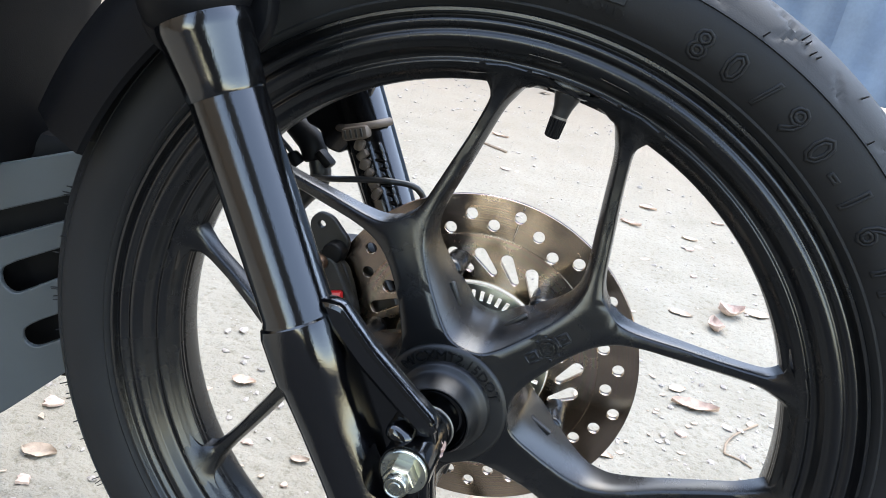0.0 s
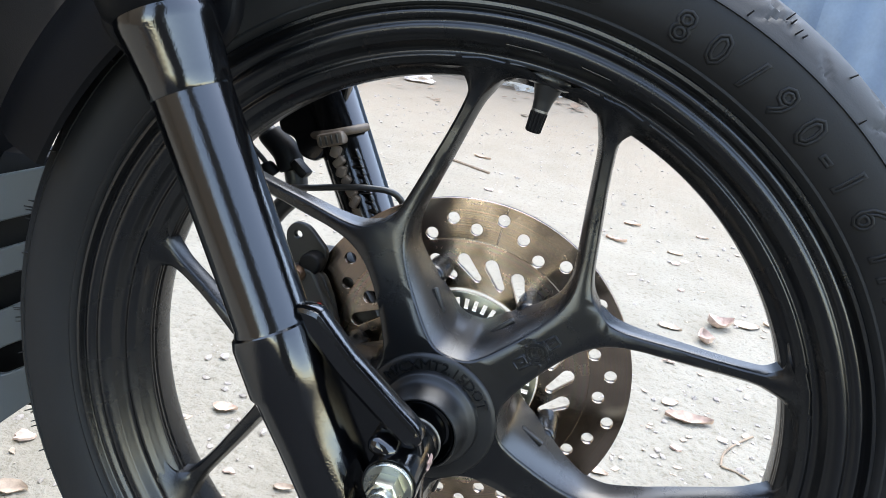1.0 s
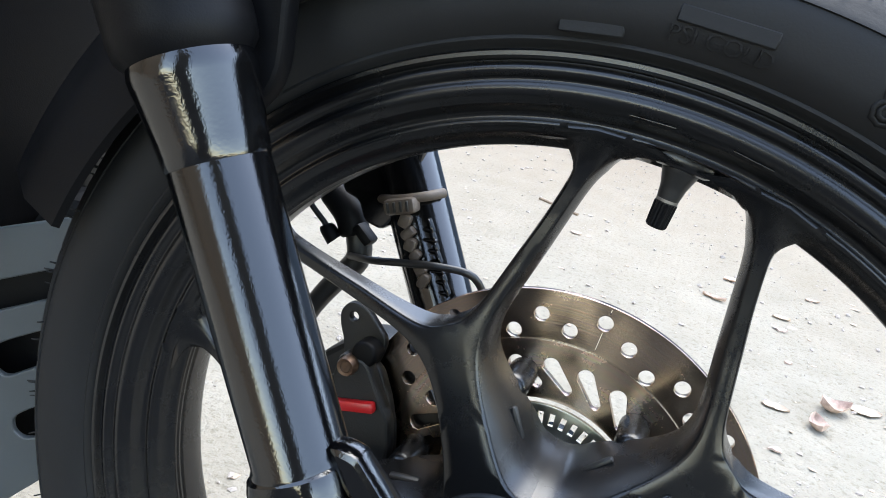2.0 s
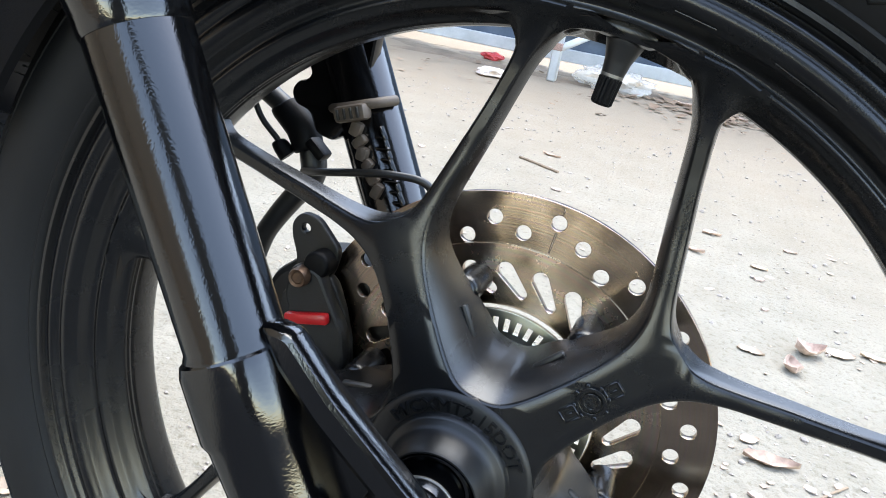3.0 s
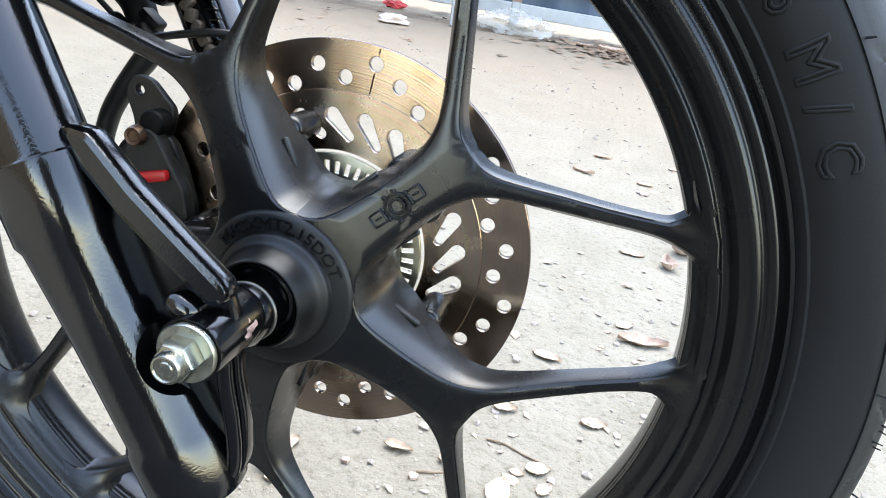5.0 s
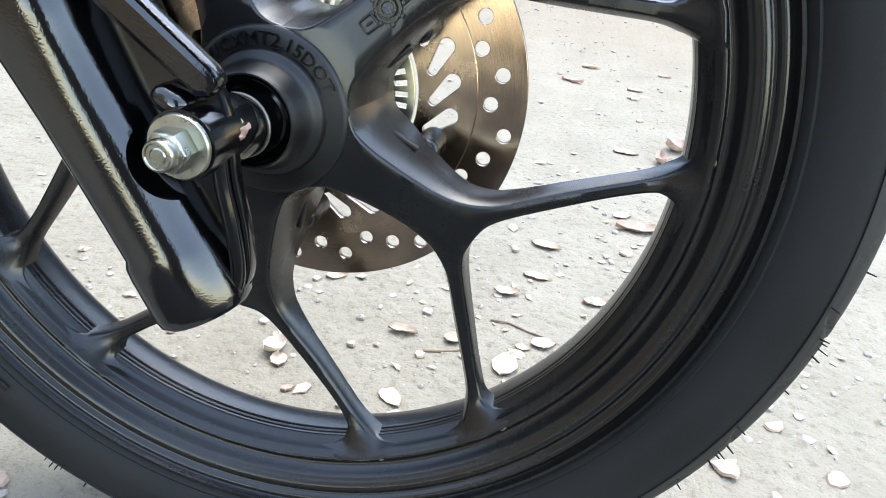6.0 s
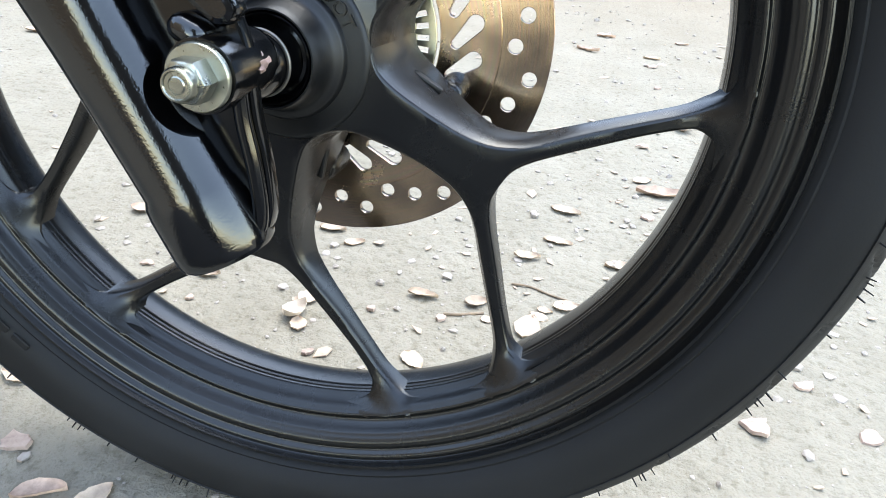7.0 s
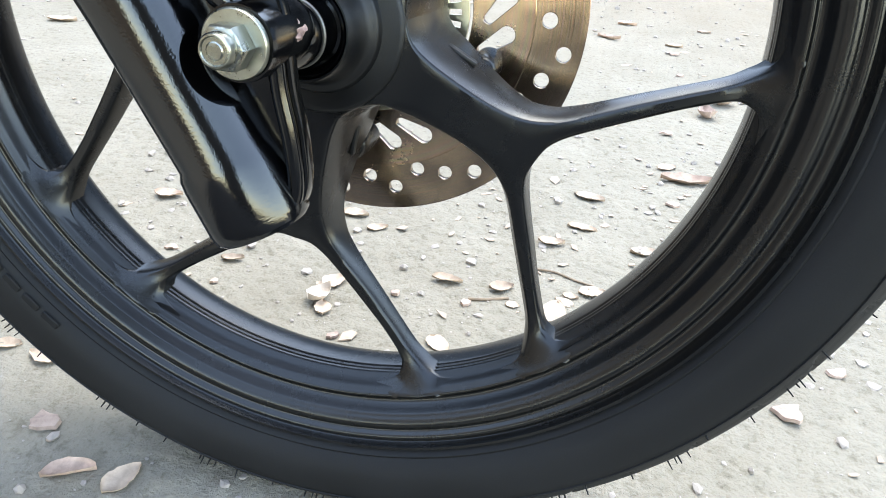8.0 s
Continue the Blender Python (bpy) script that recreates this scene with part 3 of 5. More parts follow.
def badge(parent):
    """Three linked outline shapes, raised on a spoke's stem."""
    for u, wd, ht in ((0.0650, 0.0070, 0.0062), (0.0860, 0.0070, 0.0062)):
        y = interp(u, SPOKE_FRONT)
        for sx, sz, dx, dz in ((wd, 0.0011, 0, ht / 2), (wd, 0.0011, 0, -ht / 2), (0.0011, ht, wd / 2, 0), (0.0011, ht, -wd / 2, 0), (wd * 0.5, 0.0011, 0, 0)):
            part("badge_line", box((sz, 0.0026, sx), (dz, y - 0.0003, u + dx), 0.0004, seg=1), SATIN, parent)
    u = 0.0755
    y = interp(u, SPOKE_FRONT)
    part("badge_ring", cut_sheet("badge_ring", [ring(0.0064, 24, (0, u)), ring(0.0052, 24, (0, u))], SATIN, y - 0.0016, y + 0.0016, 0.0003), SATIN, parent)
    part("badge_ring", cut_sheet("badge_ring", [ring(0.0040, 20, (0, u)), ring(0.0030, 20, (0, u))], SATIN, y - 0.0016, y + 0.0016, 0.0003), SATIN, parent)
    for a in range(8):
        x, z = polar(0.0072, 45 * a + 20)
        part("badge_line", box((0.0022, 0.0026, 0.0022), (x, interp(u + z, SPOKE_FRONT) - 0.0003, u + z), 0.0004, pose(0, 0, 0, 0, 45 * a + 20, 0), 1), SATIN, parent)


badge_spoke = [o for o in wheel.children if o.name.startswith("spoke") and "foot" not in o.name][1]
badge(badge_spoke)

for deg, ln in ((3.8, 0.018), (14.0, 0.016), (25.5, 0.026)):
    # short raised casting bars on the rim's channel
    mk = part("cast_bar", box((ln, 0.0014, 0.0008), (0, 0, 0), 0.0003, seg=1), SATIN, wheel)
    mk.matrix_basis = pose(0, 0, 0, 0, deg, 0) @ Matrix.Translation((0, MID - 0.0268, 0.2146))

# bosses and bolts that hold the brake disc, black blocks for the stems' shaded recesses
for i in range(5):
    a = FIRST + 72 * i
    for side in (-9.6, 9.6):
        q = revolve([(0.0, 0.0335), (0.0030, 0.0338), (0.0060, 0.0352), (0.0076, 0.0380), (0.0080, 0.0420), (0.0080, 0.0624), (0.0, 0.0624)], n=24, shift=(0, 0.0715))
        bo = part("disc_boss", q, SATIN, wheel, "rounded boss that carries the disc")
        bo.matrix_basis = pose(0, 0, 0, 0, a + side, 0)
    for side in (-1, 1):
        # a black block stands for the narrow recess's shade on each flank of the stem
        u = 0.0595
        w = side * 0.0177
        pk = part("pocket_shade", box((0.0030, 0.0042, 0.0170), (0, 0, 0), 0.0014, seg=2), HOSE, wheel, "black block in place of a narrow shaded recess")
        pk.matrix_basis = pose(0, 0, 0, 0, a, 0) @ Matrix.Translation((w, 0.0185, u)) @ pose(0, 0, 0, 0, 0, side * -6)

def on_valve(rad):
    x, z = polar(rad, 8.2)
    return (x, 0.0078, z)


valve = part("valve_stem", tube([on_valve(0.2040), on_valve(0.2000), on_valve(0.1985), on_valve(0.1955), on_valve(0.1915), on_valve(0.1870), on_valve(0.1845)],
                                [0.0080, 0.0080, 0.0077, 0.0066, 0.0053, 0.0046, 0.0044], n=24), HOSE, wheel, "black rubber tyre valve")
part("valve_ring", tube([on_valve(0.1866), on_valve(0.1854)], [0.0046, 0.0046], n=24), DULL, wheel, "thin dull valve collar")
cap_at = Matrix.Translation(on_valve(0.1795)) @ pose(0, 0, 0, 0, 8.2, 0)


def valve_cap():
    n = 36
    verts, faces = [], []
    for z, r in ((-0.0056, 0.0022), (-0.0054, 0.0036), (-0.0046, 0.0044), (0.0054, 0.0048), (0.0058, 0.0042)):
        for i in range(n):
            a = 2 * math.pi * i / n
            rr = r - (0.00045 if i % 2 and -0.005 < z < 0.0056 else 0)
            verts.append((rr * math.cos(a), rr * math.sin(a), z))
    for k in range(4):
        for i in range(n):
            faces.append((k * n + i, k * n + (i + 1) % n, (k + 1) * n + (i + 1) % n, (k + 1) * n + i))
    faces += [tuple(range(n)), tuple(range(4 * n, 5 * n))]
    return mesh_from(verts, faces)


cap = part("valve_cap", valve_cap(), PLASTIC, wheel, "ribbed black valve cap", sharp=25)
cap.matrix_basis = cap_at
part("valve_seat", box((0.0250, 0.018, 0.0080), (0, 0, 0), 0.0030), SATIN, wheel).matrix_basis = Matrix.Translation((polar(0.2032, 8.2)[0], 0.0075, polar(0.2032, 8.2)[1])) @ pose(0, 0, 0, 0, 8.2, 0)

# ---- tyre
TYRE_HALF = [(0.2290, 0.0285), (0.2336, 0.0298), (0.2350, 0.0306), (0.2362, 0.0326), (0.2373, 0.0338), (0.2381, 0.0338), (0.2387, 0.0334), (0.2400, 0.0346), (0.2424, 0.0364),
             (0.2460, 0.0386), (0.2500, 0.0396), (0.2540, 0.0402), (0.2580, 0.0404), (0.2620, 0.0402), (0.2650, 0.0397), (0.2662, 0.0392), (0.2666, 0.0399), (0.2680, 0.0391), (0.2700, 0.0372),
             (0.2722, 0.0356), (0.2745, 0.0336), (0.2768, 0.0312), (0.2790, 0.0284), (0.2810, 0.0252), (0.2828, 0.0216), (0.2842, 0.0176), (0.2853, 0.0132), (0.2860, 0.0086), (0.2864, 0.0042), (0.2865, 0.0)]


def tyre_mesh():
    prof = [(r, -d) for r, d in TYRE_HALF] + [(r, d) for r, d in TYRE_HALF[-2::-1]]
    n, k = 1500, 0
    k = len(prof)
    verts, faces = [], []
    for i in range(n):
        a = 2 * math.pi * i / n
        for r, d in prof:
            dip = 0.0
            if r > 0.2668:
                # slanting tread grooves, long ones and short ones in turn
                for base, near, far, lean, wide in ((6.7, 0.006, 0.033, 7.5, 0.0019), (13.9, 0.020, 0.0375, -4.0, 0.0016), (2.2, 0.029, 0.0385, 3.0, 0.0012)):
                    if near < abs(d) < far:
                        off = base + lean * ((abs(d) - near) / (far - near)) ** 1.4 + (7.0 if d > 0 else 0.0)
                        t = (math.degrees(a) - off) % 15.0
                        t = min(t, 15.0 - t)
                        arc = radians(t) * r
                        edge = min(1.0, (abs(d) - near) / 0.004, (far - abs(d)) / 0.003)
                        if arc < wide:
                            dip = max(dip, 0.0020 * edge)
                        elif arc < wide + 0.0012:
                            dip = max(dip, 0.0020 * edge * (1 - (arc - wide) / 0.0012))
            verts.append(((r - dip) * math.sin(a), MID + d, (r - dip) * math.cos(a)))
    for i in range(n):
        j = (i + 1) % n
        for p in range(k - 1):
            faces.append((i * k + p, i * k + p + 1, j * k + p + 1, j * k + p))
    me = bpy.data.meshes.new("tyre")
    me.from_pydata(verts, [], faces)
    me.materials.append(RUBBER)
    me.shade_smooth()
    me.set_sharp_from_angle(angle=radians(38))
    return me


tyre = part("tyre", tyre_mesh(), RUBBER, wheel, "black rubber tyre with shallow slanting tread grooves")


def side_wall(r):
    return MID - interp(r, TYRE_HALF[:16])


def wall_writing(r0, centre_deg):
    def place(x, y, h):
        r = r0 + y
        a = radians(centre_deg) + x / r0
        return Vector((r * math.sin(a), side_wall(r) - h, r * math.cos(a)))
    return place


for ch, deg in zip("80/90-16M/C", (20.0, 24.4, 28.8, 33.0, 37.2, 40.6, 43.9, 48.2, 54.0, 58.2, 62.6)):
    lettering(ch, 0.0200, wall_writing(0.2436, deg), 0.0, RUBBER, "tyre_letter", wheel, "raised outline character of the tyre size", 0.00085)
lettering("PSI COLD", 0.0085, wall_writing(0.2430, 7.0), 0.0008, RUBBER, "tyre_letters", wheel, "raised small tyre lettering")
for k, (a, r, wd) in enumerate(((7.0, 0.2520, 0.034), (-3.5, 0.2430, 0.024), (-139, 0.2445, 0.012), (-135.5, 0.2445, 0.012), (-132, 0.2445, 0.012), (-128.5, 0.2445, 0.012))):
    part("tyre_marking", box((wd, 0.0016, 0.0060), (0, 0, 0), 0.0006, seg=1), RUBBER, wheel).matrix_basis = \
        pose(0, 0, 0, 0, a, 0) @ Matrix.Translation((0, side_wall(r), r))


def whiskers():
    bm = bmesh.new()
    rnd = random.Random(5)
    for c in range(72):
        # rows of four at every second groove, a single one between, short ones on the side wall
        base = 15.0 * (c // 3) + (13.1, 5.7, 9.4)[c % 3] + rnd.uniform(-0.4, 0.4)
        for q in range((4, 1, 1)[c % 3]):
            a = radians(base + 0.75 * q + rnd.uniform(-0.1, 0.1))
            d = (rnd.uniform(0.028, 0.034), rnd.uniform(0.018, 0.032), rnd.uniform(0.0385, 0.0395))[c % 3]
            r = interp(d, [(b, a2) for a2, b in TYRE_HALF[:13:-1]])
            up = Vector((math.sin(a), -0.6 - rnd.random(), math.cos(a))).normalized()
            o = Vector((r * math.sin(a), MID - d, r * math.cos(a)))
            side = up.cross(Vector((rnd.random(), rnd.random(), 0.3))).normalized()
            ln = rnd.uniform(0.0022, 0.0052)
            tip = o + up * ln + side * rnd.uniform(-0.001, 0.001)
            s2 = up.cross(side)
            w = 0.0006
            q3 = [bm.verts.new(o - up * 0.001 + w * v) for v in (side, s2, -side, -s2)]
            t3 = [bm.verts.new(tip + 0.6 * w * v) for v in (side, s2, -side, -s2)]
            for i in range(4):
                bm.faces.new((q3[i], q3[(i + 1) % 4], t3[(i + 1) % 4], t3[i]))
            bm.faces.new(t3)
    return bm


tagged(part("rubber_stubble", whiskers(), RUBBER, wheel), kind="stuff")

# ---- brake disc
DISC_Y = 0.064
HOLES = (0.1080, 0.1013, 0.0946, 0.1040, 0.0976)


def disc_band():
    loops = [ring(0.1173, 180), ring(0.0885, 150)]
    for i in range(40):
        loops.append(ring(0.0044, 20, polar(HOLES[i % 5], 7 + 9 * i)))
    # thin wear slot beside one of the holes
    loops += [capsule(polar(0.0915, 7.2), polar(0.1025, 7.2), 0.0005, 0.0005, 4), capsule(polar(0.1135, 7.2), polar(0.1160, 7.2), 0.0005, 0.0005, 4)]
    return cut_sheet("disc_band", loops, STEEL, DISC_Y, DISC_Y + 0.0042, 0.0003, 30)


def disc_carrier():
    loops = [ring(0.0900, 150), ring(0.0572, 120)]
    for i in range(25):
        a = -7.0 + 14.4 * i
        if i % 5 != 3:
            loops.append(capsule(polar(0.0655, a + 9.8), polar(0.0762, a + 1.0), 0.0032, 0.0050))
    return cut_sheet("disc_carrier", loops, CARRIER, DISC_Y - 0.0012, DISC_Y + 0.0038, 0.0004, 30)


disc = part("brake_disc", disc_band(), STEEL, wheel, "drilled steel brake disc with brownish sheen")
part("disc_carrier", disc_carrier(), CARRIER, wheel, "slotted centre of the brake disc")


def tone_ring():
    loops = [ring(0.0555, 120), ring(0.0405, 100)]
    for i in range(50):
        a = 7.2 * i
        h = 2.1
        loops.append([polar(0.0445, a - h), polar(0.0520, a - h * 0.9), polar(0.0520, a + h * 0.9), polar(0.0445, a + h)])
    return cut_sheet("sensor_ring", loops, TONE, DISC_Y - 0.006, DISC_Y - 0.0035, 0.0003, 30)


part("sensor_ring", tone_ring(), TONE, wheel, "toothed yellow-zinc wheel speed ring")

# ------------------------------------------------------------------ fork
RAKE = radians(27.0)
DOWN = Vector((math.sin(RAKE), 0, -math.cos(RAKE)))
SIDE = Vector((math.cos(RAKE), 0, math.sin(RAKE)))     # towards the front


def leg_point(s, y, off=0.0):
    """On a fork leg: s metres below the axle's level along the leg."""
    return Vector((-0.0425 + (FAR_SHIFT if y > 0 else 0.0), y, 0.0)) + DOWN * s + SIDE * off


def loft(sections, y, n=40):
    """sections: s, offset to the front, half width, half depth, squareness."""
    verts, faces = [], []
    for s, off, hw, hd, e in sections:
        c = leg_point(s, y, off)
        for i in range(n):
            a = 2 * math.pi * i / n
            ca, sa = math.cos(a), math.sin(a)
            x = math.copysign(abs(ca) ** (2 / e), ca) * hw
            d = math.copysign(abs(sa) ** (2 / e), sa) * hd
            verts.append(c + SIDE * x + Vector((0, d, 0)))
    for k in range(len(sections) - 1):
        for i in range(n):
            faces.append((k * n + i, k * n + (i + 1) % n, (k + 1) * n + (i + 1) % n, (k + 1) * n + i))
    faces += [tuple(range(n)), tuple((len(sections) - 1) * n + i for i in range(n))]
    return mesh_from(verts, faces)


def boolean(bm, cutters, name, mat, sharp=40):
    """Cuts the cutters out of bm."""
    ob = new(name, finish(bm, name, mat, sharp))
    tools = [new("tool", finish(c, "tool", mat)) for c in cutters]
    for t in tools:
        md = ob.modifiers.new("cut", "BOOLEAN")
        md.operation, md.object, md.solver = "DIFFERENCE", t, "EXACT"
    bpy.context.view_layer.update()
    me = bpy.data.meshes.new_from_object(ob.evaluated_get(bpy.context.evaluated_depsgraph_get()))
    for o in [ob, *tools]:
        bpy.data.objects.remove(o)
    me.materials.clear()
    me.materials.append(mat)
    me.shade_smooth()
    me.set_sharp_from_angle(angle=radians(sharp))
    return me


NEAR, FAR = -0.075, 0.100
FAR_SHIFT = -0.004
LOWER = [(-0.0710, 0.000, 0.0200, 0.0200, 2.2), (-0.0700, 0.000, 0.0208, 0.0208, 2.4), (-0.0660, 0.000, 0.0210, 0.0210, 2.8), (-0.0400, 0.000, 0.0208, 0.0208, 3.0), (-0.0370, 0.0006, 0.0196, 0.0205, 2.8),
         (-0.0100, 0.002, 0.0192, 0.0205, 2.4), (0.0200, 0.004, 0.0196, 0.0208, 2.2), (0.0520, 0.006, 0.0200, 0.0208, 2.1), (0.0550, 0.0055, 0.0212, 0.0214, 2.1), (0.0600, 0.0055, 0.0216, 0.0216, 2.1),
         (0.0800, 0.006, 0.0214, 0.0214, 2.1), (0.0840, 0.006, 0.0205, 0.0205, 2.1), (0.0860, 0.006, 0.0185, 0.0185, 2.0)]
leg = part("fork_leg", boolean(loft(LOWER, NEAR, 48), [revolve([(0.0, -0.13), (0.0222, -0.13), (0.0222, -0.0815), (0.0212, -0.0795), (0.0, -0.0795)], n=56)], "fork_leg", LACQUER, 35), LACQUER, bike,
           "glossy black fork leg with axle clamp")
part("fork_tube", loft([(-0.192, 0, 0.0190, 0.0190, 2), (-0.191, 0, 0.0193, 0.0193, 2), (-0.074, 0, 0.0193, 0.0193, 2), (-0.072, 0, 0.0203, 0.0203, 2), (-0.0695, 0, 0.0203, 0.0203, 2)], NEAR, 56), LACQUER, leg, "glossy black fork tube")
part("dust_cover", loft([(-0.226, 0, 0.0232, 0.0232, 2), (-0.222, 0, 0.0238, 0.0238, 2), (-0.219, 0, 0.0234, 0.0234, 2), (-0.214, 0, 0.0226, 0.0226, 2), (-0.196, 0, 0.0204, 0.0204, 2), (-0.190, 0, 0.0200, 0.0200, 2), (-0.1885, 0, 0.0195, 0.0195, 2)], NEAR, 56), LACQUER, leg, "glossy black tapered collar")
part("fork_clamp", loft([(-0.42, 0, 0.0270, 0.0270, 2), (-0.236, 0, 0.0270, 0.0270, 2), (-0.230, 0, 0.0262, 0.0262, 2), (-0.2255, 0, 0.0225, 0.0225, 2)], NEAR, 48), PLASTIC, leg, "dull black fork shroud")

# web and ribs between the leg and the axle
web_outline = round_corners([(-0.056, 0.073), (-0.044, 0.066), (0.004, 0.027), (0.0100, 0.012), (0.0130, -0.015), (0.0172, -0.032), (0.0195, -0.052), (0.0165, -0.063), (0.006, -0.0712), (-0.020, -0.030), (-0.040, 0.012)], 0.006)
part("axle_web", cut_sheet("axle_web", [web_outline], GLOSS, NEAR + 0.0005, NEAR + 0.0085, 0.001), GLOSS, leg, "glossy black web plate")
rib_outline = [(-0.0585, 0.0770), (-0.0507, 0.0762), (-0.0316, 0.0580), (-0.0137, 0.0444), (0.0058, 0.0297), (0.0084, 0.0262), (0.0064, 0.0234), (0.0034, 0.0228), (-0.0168, 0.0374), (-0.0350, 0.0510), (-0.0525, 0.0675)]
part("web_rib", cut_sheet("web_rib", [round_corners(rib_outline, 0.0015, 2)], LACQUER, NEAR - 0.0085, NEAR + 0.0040, 0.0030), LACQUER, leg, "flat-faced glossy rib with a worn end")
part("web_rib", tube([(0.0080, NEAR - 0.002, 0.004), (0.0098, NEAR - 0.002, -0.014), (0.0138, NEAR - 0.002, -0.032), (0.0162, NEAR - 0.002, -0.050), (0.0142, NEAR - 0.002, -0.0605), (0.0055, NEAR - 0.002, -0.0690)], 0.0034, n=12), GLOSS, leg)
AXLE_END = (0.0, 0.0030)        # the clamped end of the axle sits a little high in its slot
part("axle_boss", revolve([(0.0, -0.0500), (0.0128, -0.0500), (0.0135, -0.0508), (0.0137, -0.0530), (0.0139, -0.0700), (0.0141, -0.0870), (0.0137, -0.0895), (0.0, -0.0895)], n=56, shift=AXLE_END), GLOSS, leg, "glossy black axle boss")
part("pinch_ear", box((0.0160, 0.015, 0.0105), (-0.0078, NEAR - 0.004, 0.0170), 0.0048, pose(0, 0, 0, 0, 24, 0), 3), LACQUER, leg, "rounded lug with worn paint above the axle")


def flaked_patch():
    """Lumpy bare metal where the paint has come away from the boss."""
    bm = bmesh.new()
    bmesh.ops.create_icosphere(bm, subdivisions=4, radius=1.0)
    for v in bm.verts:
        k = 0.85 + 0.30 * noise.noise(v.co * 2.3) + 0.14 * noise.noise(v.co * 6.1)
        v.co = Vector((v.co.x * 0.0064 * k + 0.0088, v.co.y * 0.0095 * k - 0.0660, v.co.z * 0.0062 * k + 0.0046))
    return bm


part("bare_patch", flaked_patch(), RUST, leg, "bare purplish-brown patch where the paint flaked off")

washer = part("washer", revolve([(0.0, -0.0895), (0.0120, -0.0895), (0.0127, -0.0902), (0.0127, -0.0916), (0.0121, -0.0924), (0.0, -0.0926)], n=48, shift=AXLE_END), ZINC, leg, "pale zinc-plated washer")


def axle_bolt():
    verts, faces = [], []
    n = 48
    def hexr(a, flat):
        t = (a + math.pi / 6) % (math.pi / 3) - math.pi / 6
        return flat / math.cos(t)
    rows = [(-0.0922, 0.0074, 0), (-0.0926, 0.0076, 0), (-0.1002, 0.0075, 0), (-0.1012, 0.0070, 0), (-0.1014, None, 0.0068), (-0.1016, None, 0.0063), (-0.1050, None, 0.0062), (-0.1060, None, 0.0056), (-0.1061, None, 0.0050), (-0.1054, None, 0.0046), (-0.1054, None, 0.0032), (-0.1058, None, 0.0027), (-0.1058, None, 0.0005)]
    for y, flat, r in rows:
        for i in range(n):
            a = 2 * math.pi * i / n + 0.25
            rr = hexr(a, flat) if flat else r
            verts.append((rr * math.sin(a), y, AXLE_END[1] + rr * math.cos(a)))
    for k in range(len(rows) - 1):
        for i in range(n):
            faces.append((k * n + i, k * n + (i + 1) % n, (k + 1) * n + (i + 1) % n, (k + 1) * n + i))
    faces.append(tuple((len(rows) - 1) * n + i for i in range(n)))
    return mesh_from(verts, faces)


part("axle_bolt", axle_bolt(), ZINC, leg, "pale zinc-plated hexagon axle bolt", sharp=30)

# the other leg, with its bracket, clip and lines
leg2 = part("fork_leg", loft([(-0.42, 0, 0.0193, 0.0193, 2), (-0.075, 0, 0.0193, 0.0193, 2), (-0.072, 0, 0.0205, 0.0205, 2.4), (-0.01, 0.002, 0.0200, 0.0205, 2.3), (0.05, 0.005, 0.0205, 0.0208, 2.1), (0.084, 0.006, 0.0200, 0.0205, 2.0)], FAR, 48), LACQUER, bike,
            "glossy black fork leg carrying the brake caliper")
part("axle_boss", revolve([(0.0, 0.072), (0.017, 0.072), (0.018, 0.075), (0.018, 0.118), (0.0, 0.118)], n=40), GLOSS, leg2)
part("line_clip", box((0.0200, 0.012, 0.0095), (-0.1150, 0.077, 0.1345), 0.0030, pose(0, 0, 0, 0, -20, 0)), CLIP, leg2, "tan rubber clip with worn marks")
for k in range(4):
    part("clip_mark", box((0.0016, 0.0016, 0.0060), (-0.1208 + 0.0038 * k, 0.0707, 0.1323 + 0.0014 * k), 0.0003, pose(0, 0, 0, 0, -20, 0), 1), IRON, leg2)
part("clip_strap", tube([leg_point(-0.152, FAR, 0.0205) + Vector((0, -0.006, 0)), leg_point(-0.153, FAR, 0.012) + Vector((0, -0.0185, 0)), leg_point(-0.155, FAR, -0.004) + Vector((0, -0.021, 0)), leg_point(-0.158, FAR, -0.019) + Vector((0, -0.010, 0))], 0.0030, n=10), CLIP, leg2)
for k, (x, z, ln, turn) in enumerate(((-0.1118, 0.1262, 0.0085, 12), (-0.1085, 0.1195, 0.0090, 42), (-0.1058, 0.1132, 0.0080, 8), (-0.1014, 0.1078, 0.0070, 30), (-0.0968, 0.1010, 0.0075, 50), (-0.0934, 0.0945, 0.0095, 20))):
    # clip strip down the leg's outer face
    part("leg_fitting", box((0.0058 if k % 2 else 0.0070, 0.0065, ln), (x, FAR - 0.0215, z), 0.0018, pose(0, 0, 0, 0, turn, 0)), CLIP, leg2, "tan joined clip down the leg")
for k in range(14):
    # raised cast marks beside it
    c = Vector((-0.0985, 0, 0.1268)).lerp(Vector((-0.0800, 0, 0.0900)), k / 13)
    part("cast_mark", box((0.0052 if k % 3 else 0.0085, 0.005, 0.0016), (c.x + 0.0016 * (-1) ** k, FAR - 0.0175, c.z), 0.0006, pose(0, 0, 0, 0, 24 + 34 * (-1) ** k, 0), 1), GLOSS, leg2)
STAY = round_corners([(-0.1120, 0.1900), (-0.1560, 0.1760), (-0.1528, 0.1600), (-0.1462, 0.1500), (-0.1500, 0.1440), (-0.1560, 0.1425), (-0.1585, 0.1375), (-0.1560, 0.1322), (-0.1505, 0.1312), (-0.1452, 0.1290), (-0.1400, 0.1180), (-0.1290, 0.1160), (-0.1150, 0.1400)], 0.0035)
